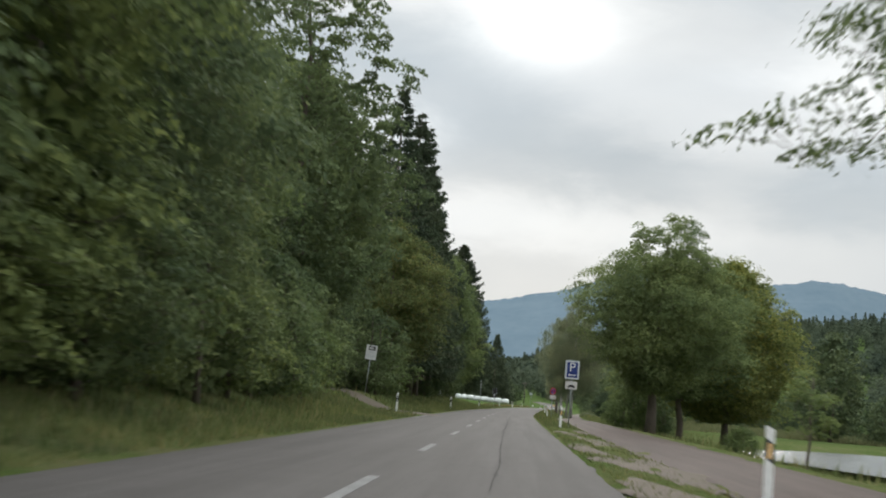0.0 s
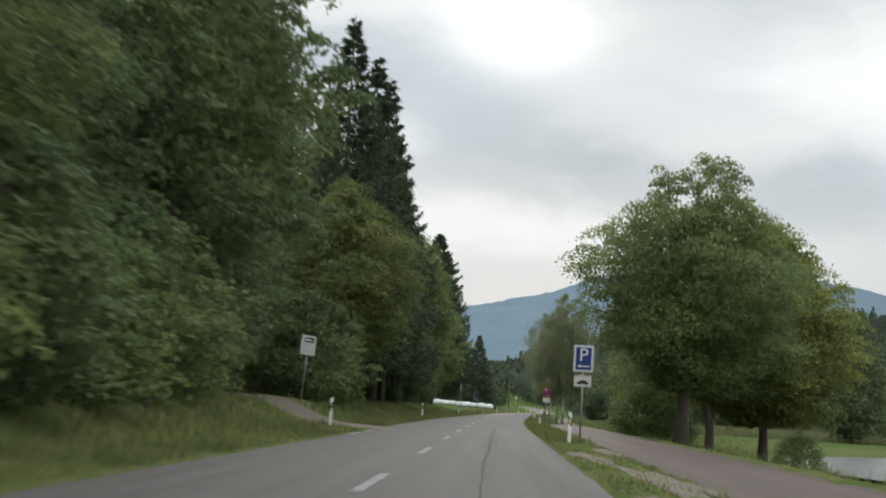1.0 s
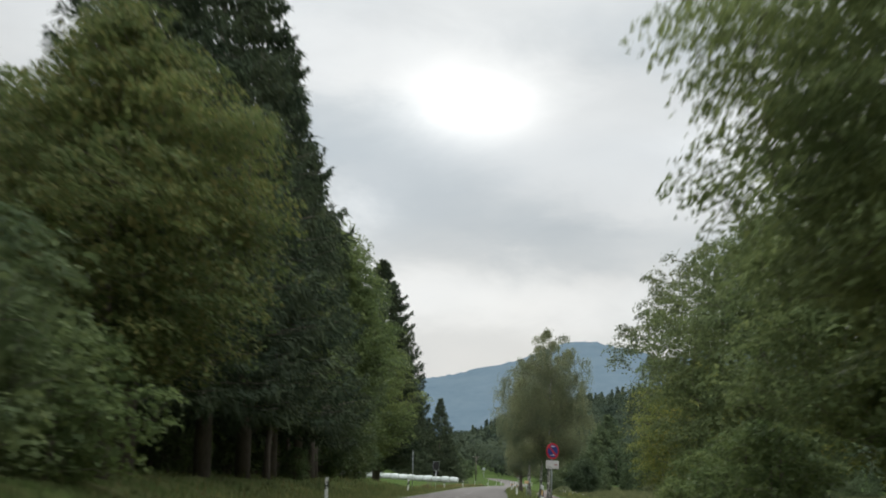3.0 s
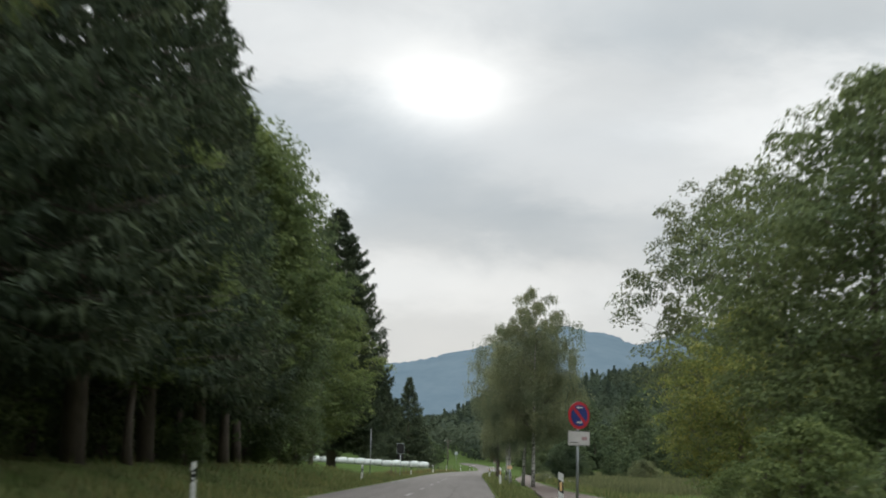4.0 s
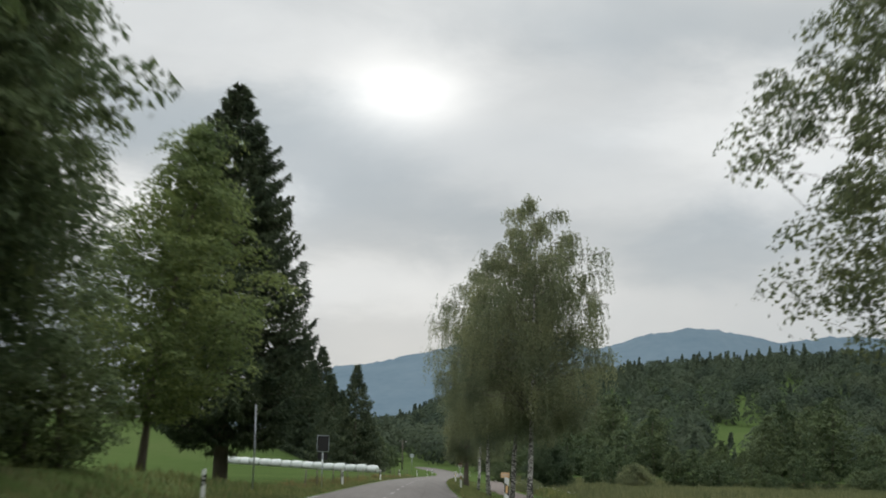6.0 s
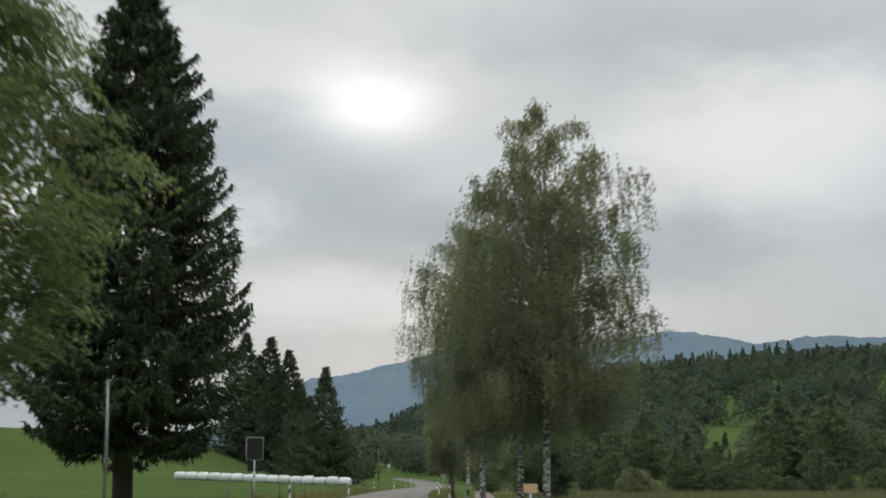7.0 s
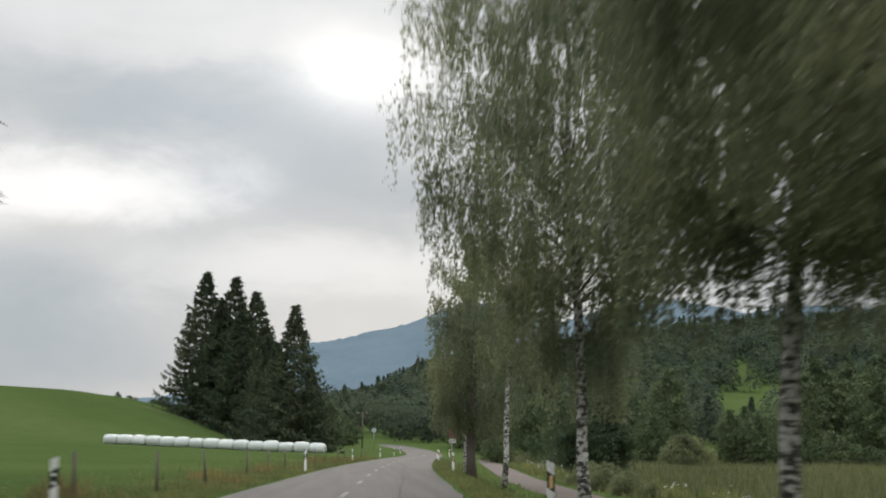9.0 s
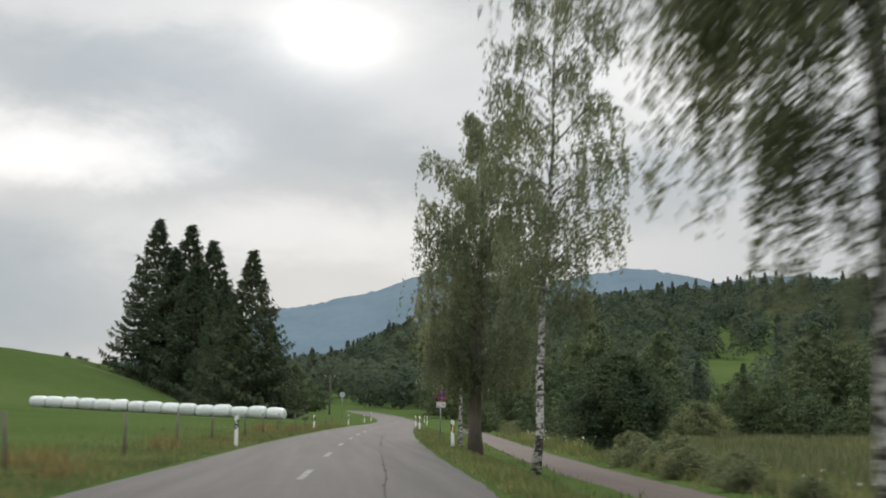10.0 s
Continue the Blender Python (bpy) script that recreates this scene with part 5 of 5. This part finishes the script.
def no_stopping_sign(x, y, rz, top, r):
    root = empty("no_stopping_sign", x, y, float(land(x, y)), rz)
    sign_pole(root, top, 0.03)
    zc = top - r
    def disc(rad, n=40):
        return [(rad * math.cos(a), zc + rad * math.sin(a)) for a in np.linspace(0, 6.283185, n, endpoint=False)]
    plate = part("sign_plate", prism(bmesh.new(), disc(r), -0.055, -0.035), M_SIGN_RED, root, "round red-rimmed blue panel")
    part("blue_field", prism(bmesh.new(), disc(r * 0.78), -0.059, -0.054), M_SIGN_BLUE, plate)
    w, q = r * 0.11, r * 0.80
    c = math.sqrt(0.5)
    bar = [(-q * c - w * c, zc + q * c - w * c), (-q * c + w * c, zc + q * c + w * c), (q * c + w * c, zc - q * c + w * c), (q * c - w * c, zc - q * c - w * c)]
    part("red_bar", prism(bmesh.new(), bar, -0.063, -0.058), M_SIGN_RED, plate)
    for s, zz in ((-1, zc + r * 0.58), (1, zc - r * 0.50)):
        k = r / 0.3
        arr = [(s * 0.085 * k, zz), (s * 0.02 * k, zz + 0.04 * k), (s * 0.03 * k, zz + 0.012 * k), (-s * 0.085 * k, zz + 0.012 * k), (-s * 0.085 * k, zz - 0.012 * k), (s * 0.03 * k, zz - 0.012 * k), (s * 0.02 * k, zz - 0.035 * k)]
        part("arrow", prism(bmesh.new(), arr, -0.067, -0.062), M_SIGN_WHITE, plate)
    z2 = zc - r - 0.20
    sub = part("extra_plate", prism(bmesh.new(), rounded(2 * r, r * 1.08, 0.04, 0, z2), -0.055, -0.035), M_PLATE, root, "white plate with a red lorry symbol")
    part("symbol", prism(bmesh.new(), rounded(r * 0.50, r * 0.26, 0.02, r * 0.50, z2), -0.059, -0.054), M_FADED, sub)
    for zz in (z2 + r * 0.52, z2 - r * 0.50):
        part("rim_bar", prism(bmesh.new(), rounded(r * 1.8, 0.010, 0.004, 0, zz), -0.058, -0.053), M_SIGN_BLACK, sub)
    part("text_bar", prism(bmesh.new(), rounded(r * 0.8, 0.016, 0.006, -r * 0.48, z2 - r * 0.30), -0.059, -0.054), M_SIGN_BLACK, sub)
    clamp(root, zc); clamp(root, z2)
    return tagged(root, "round red and blue no-stopping sign above a white plate", "road sign")


no_stopping_sign(4.48, 120.6, 34, 2.60, 0.30)
no_stopping_sign(9.62, 295.4, 34, 2.6, 0.30)


def info_sign(x, y, rz):
    root = empty("info_sign", x, y, float(land(x, y)), rz)
    sign_pole(root, 2.95, 0.03)
    plate = part("sign_plate", prism(bmesh.new(), rounded(0.66, 0.88, 0.03, 0, 2.52), -0.055, -0.035), M_SIGN_WHITE, root, "white panel with a dark camper symbol")
    part("symbol_field", prism(bmesh.new(), rounded(0.42, 0.22, 0.015, 0.02, 2.76), -0.059, -0.054), M_SIGN_BLACK, plate)
    part("camper_symbol", prism(bmesh.new(), [(-0.16, 2.72), (-0.16, 2.80), (-0.06, 2.82), (0.05, 2.82), (0.08, 2.76), (0.18, 2.76), (0.18, 2.72)], -0.062, -0.058), M_SIGN_WHITE, plate)
    for z, w in ((2.56, 0.26), (2.50, 0.14), (2.36, 0.46), (2.29, 0.46), (2.22, 0.40)):
        part("text_bar", prism(bmesh.new(), rounded(w, 0.022, 0.006, 0, z), -0.058, -0.054), M_SIGN_GREY, plate)
    clamp(root, 2.7); clamp(root, 2.3)
    root.rotation_euler = (0, radians(4), radians(rz))
    return tagged(root, "white information sign with camper symbol on a slanting pole", "sign")


info_sign(-7.68, 87.2, 12)


def sign_back(x, y, rz):
    root = empty("parking_sign", x, y, float(land(x, y)), rz)
    sign_pole(root, 1.93, 0.03)
    part("sign_plate", prism(bmesh.new(), rounded(0.60, 0.82, 0.05, 0, 2.36), 0.035, 0.075), M_SIGN_BLACK, root, "dark back of a sign panel")
    part("sign_frame", prism(bmesh.new(), rounded(0.655, 0.875, 0.06, 0, 2.36), 0.076, 0.09), M_SIGN_GREY, root)
    part("extra_plate", prism(bmesh.new(), rounded(0.52, 0.36, 0.03, 0, 1.68), 0.035, 0.055), M_SIGN_BLACK, root)
    bm = bmesh.new(); tube(bm, [(0, 0, 1.30), (0, 0, 1.48)], [0.045, 0.045], 12)
    part("sleeve", bm, M_SIGN_WHITE, root)
    clamp(root, 1.68)
    return tagged(root, "dark back of a parking sign on a steel pole", "parking sign")


sign_back(-1.77, 210.0, 4)


def orange_plate(x, y, rz):
    root = empty("small_sign", x, y, float(land(x, y)), rz)
    sign_pole(root, 1.35, 0.025)
    plate = part("sign_plate", prism(bmesh.new(), rounded(0.34, 0.22, 0.02, 0, 1.28), -0.045, -0.028), M_SIGN_ORANGE, root)
    part("text_bar", prism(bmesh.new(), rounded(0.20, 0.02, 0.005, 0, 1.30), -0.048, -0.044), M_SIGN_WHITE, plate)
    return tagged(root, "small pale orange plate on a short pole", "sign")


orange_plate(6.52, 190.5, 0)


def back_of_round_sign(x, y):
    root = empty("road_sign", x, y, float(land(x, y)))
    sign_pole(root, 3.9, 0.04)
    part("sign_plate", prism(bmesh.new(), [(0.42 * math.cos(a), 3.5 + 0.42 * math.sin(a)) for a in np.linspace(0, 6.283, 28, endpoint=False)], 0.035, 0.05), M_SIGN_GREY, root)
    return tagged(root, "grey round sign back at the bend", "road sign")


back_of_round_sign(5.9, 440)


def thin_pole(x, y, h):
    root = empty("snow_pole", x, y, float(land(x, y)))
    bm = bmesh.new(); tube(bm, [(0, 0, -0.2), (0.02, 0, h * 0.5), (0, 0, h)], [0.035, 0.03, 0.025], 10)
    part("pole", bm, M_STEEL, root)
    bm = bmesh.new(); tube(bm, [(0, 0, h), (0, 0, h + 0.05)], [0.03, 0.012], 10)
    part("pole_cap", bm, M_BLACK, root)
    return tagged(root, "thin grey pole beside the meadow", "pole")


thin_pole(-3.3, 188.2, 3.4)


def bale(seed):
    """A round silage bale in white film, lying on its side along x, with bulging wrinkled film."""
    rng = np.random.default_rng(seed)
    n, rows = 28, ((-0.64, 0.05), (-0.64, 0.34), (-0.62, 0.47), (-0.55, 0.575), (-0.42, 0.635), (-0.2, 0.655), (0.2, 0.655), (0.42, 0.635), (0.55, 0.575), (0.62, 0.47), (0.64, 0.34), (0.64, 0.05))
    V, F = [], []
    for k, (x, r) in enumerate(rows):
        for j in range(n):
            a = 2 * math.pi * j / n
            rr = r * (1 + rng.normal(0, 0.012) + 0.03 * math.sin(3 * a + seed))
            zz = max(-0.60, math.sin(a) * rr)
            V.append((x + rng.normal(0, 0.008), math.cos(a) * rr * 1.02, 0.60 + zz))
    for k in range(len(rows) - 1):
        for j in range(n):
            F.append((k * n + j, k * n + (j + 1) % n, (k + 1) * n + (j + 1) % n, (k + 1) * n + j))
    return part_arrays("hay_bale", V, F, M_FILM, smooth=True)


BALES = [bale(s) for s in (1, 2, 3)]
x0, y0, x1, y1 = -26.7, 369.8, -0.4, 359.5
n = 15
for k in range(n):
    t = (k + 0.5) / n
    x, y = x0 + (x1 - x0) * t, y0 + (y1 - y0) * t + 0.06 * math.sin(k * 2.3)
    m = pose(x, y, float(land(x, y)) - 0.05, 0, 2.0 * math.sin(k), -21.4 + 3 * math.sin(k * 1.7))
    ob = BALES[k] if k < 3 else copy_thing(BALES[k % 3], m)
    ob.matrix_basis = m
    s = 1.0 + 0.09 * math.sin(k * 3.1)
    ob.scale = (1.42 + 0.06 * math.sin(k * 1.9), s * 0.98, s * 0.98)
    tagged(ob, "round silage bale in wrinkled white film", "hay bale", "row of bales on the meadow")


def fence_post():
    root = new("fence_post")
    bm = bmesh.new(); tube(bm, [(0, 0, -0.3), (0.01, 0, 0.5), (0, 0.01, 1.05)], [0.042, 0.038, 0.034], 9)
    part("stake", bm, M_WOOD, root)
    return root


FP = fence_post()
for k in range(16):
    y = 207 + 9.6 * k
    x = float(cx(y)) - 4.75 - 0.15 * math.sin(k * 2.1)
    m = pose(x, y, float(land(x, y)), 3 * math.sin(k * 1.3), 3 * math.cos(k * 2.2), 20 * k)
    ob = FP if k == 0 else copy_thing(FP, m)
    ob.matrix_basis = m
    tagged(ob, "weathered wooden fence post in the grass", "fence post", "fence posts along the meadow")


def utility_pole(x, y, h):
    root = empty("utility_pole", x, y, float(land(x, y)))
    bm = bmesh.new(); tube(bm, [(0, 0, -0.5), (0.03, 0, h * 0.5), (0, 0, h)], [0.16, 0.13, 0.10], 10)
    part("pole", bm, M_WOOD, root)
    part("crossarm", box(bmesh.new(), -0.9, 0.9, -0.06, 0.06, h - 0.55, h - 0.40, 0.01), M_WOOD, root)
    for dx in (-0.8, 0.0, 0.8):
        bm = bmesh.new(); tube(bm, [(dx, 0, h - 0.40), (dx, 0, h - 0.28), (dx, 0, h - 0.18)], [0.05, 0.07, 0.04], 8)
        part("insulator", bm, M_SIGN_WHITE, root)
    tagged(root, "wooden utility pole with white insulators at the bend", "utility pole", "poles of the power line")
    return Vector((x, y, float(land(x, y)) + h - 0.2))


ends = [utility_pole(4.0, 470, 7.0), utility_pole(72.0, 500, 9.0), utility_pole(152.0, 520, 11.0)]
for a, c in zip(ends, ends[1:]):
    bm = bmesh.new()
    tube(bm, [tuple(a.lerp(c, q) - Vector((0, 0, 5.0 * q * (1 - q)))) for q in np.linspace(0, 1, 13)], [0.02] * 13, 5)
    tagged(part("power_line", bm, M_BLACK), "thin dark sagging wire between wooden poles", "wire", "wires of the power line")


# side lane to the parking place, dirt on the verge, sealed crack
def patch(name, outline, mat, lift=0.02):
    """A low patch of ground that drapes over the land: centre, half axes, turn."""
    (px, py), (ax, ay), turn, seed = outline
    rng = np.random.default_rng(seed)
    V, F = [], []
    nr, na = 7, 40
    wob = 1 + (0.14 if name == "side_lane" else 0.42) * np.convolve(np.tile(rng.normal(0, 1, na), 3), np.ones(4) / 4, "same")[na:2 * na]
    for r in range(nr + 1):
        for j in range(na):
            a = 2 * math.pi * j / na
            q = r / nr * wob[j]
            lx, ly = math.cos(a) * ax * q, math.sin(a) * ay * q
            x, y = px + lx * math.cos(turn) - ly * math.sin(turn), py + lx * math.sin(turn) + ly * math.cos(turn)
            V.append((x, y, float(land(x, y)) + lift * (1 - (r / nr) ** 3) - 0.02 * (r == nr)))
    for r in range(nr):
        for j in range(na):
            F.append((r * na + j, r * na + (j + 1) % na, (r + 1) * na + (j + 1) % na, (r + 1) * na + j))
    return part_arrays(name, V, F, mat, smooth=True)


for o, nm, lab, mat in ((((-27.5, 428), (4.8, 1.1), 0.3, 15), "bare_soil", "strip of bare brown soil on the meadow", M_GRAVEL),
                        (((-7.2, 79.5), (8.5, 2.5), 2.15, 3), "side_lane", "gravel lane climbing to the parking place", M_GRAVEL),
                        *((((px, py), (ax, ay), 0.03, sd), "dirt_patch", "bare trodden dirt on the verge beside the road", M_GRAVEL) for px, py, ax, ay, sd in
                          ((3.75, 17, 0.85, 6, 4), (4.1, 28, 0.75, 5, 6), (3.4, 36, 0.45, 4, 8), (4.1, 46, 0.45, 5, 9), (3.5, 55, 0.35, 4, 12), (4.3, 62, 0.3, 3, 13)))):
    tagged(patch(nm, o, mat, 0.05 if nm == "side_lane" else 0.026), lab, "ground", kind="structure")

rng = np.random.default_rng(31)
for y0, y1 in ((17, 92), (104, 168), (180, 262), (268, 300)):
    V, F = [], []
    Y = np.arange(y0, y1, 0.5)
    w = np.cumsum(rng.normal(0, 0.010, len(Y))); w -= np.linspace(0, w[-1], len(Y))
    for k, y in enumerate(Y):
        u = 1.32 + w[k]
        hw = 0.008 + 0.02 * abs(rng.normal()) * (rng.random() < 0.3)
        for s in (-1, 1):
            V.append((float(cx(y)) + u + s * hw, y, float(road_top(y)) - 0.05 * (u / HALF) ** 2 + 0.005))
    for k in range(len(Y) - 1):
        F.append((2 * k, 2 * k + 1, 2 * k + 3, 2 * k + 2))
    part_arrays("sealed_crack", V, F, M_TAR, road)
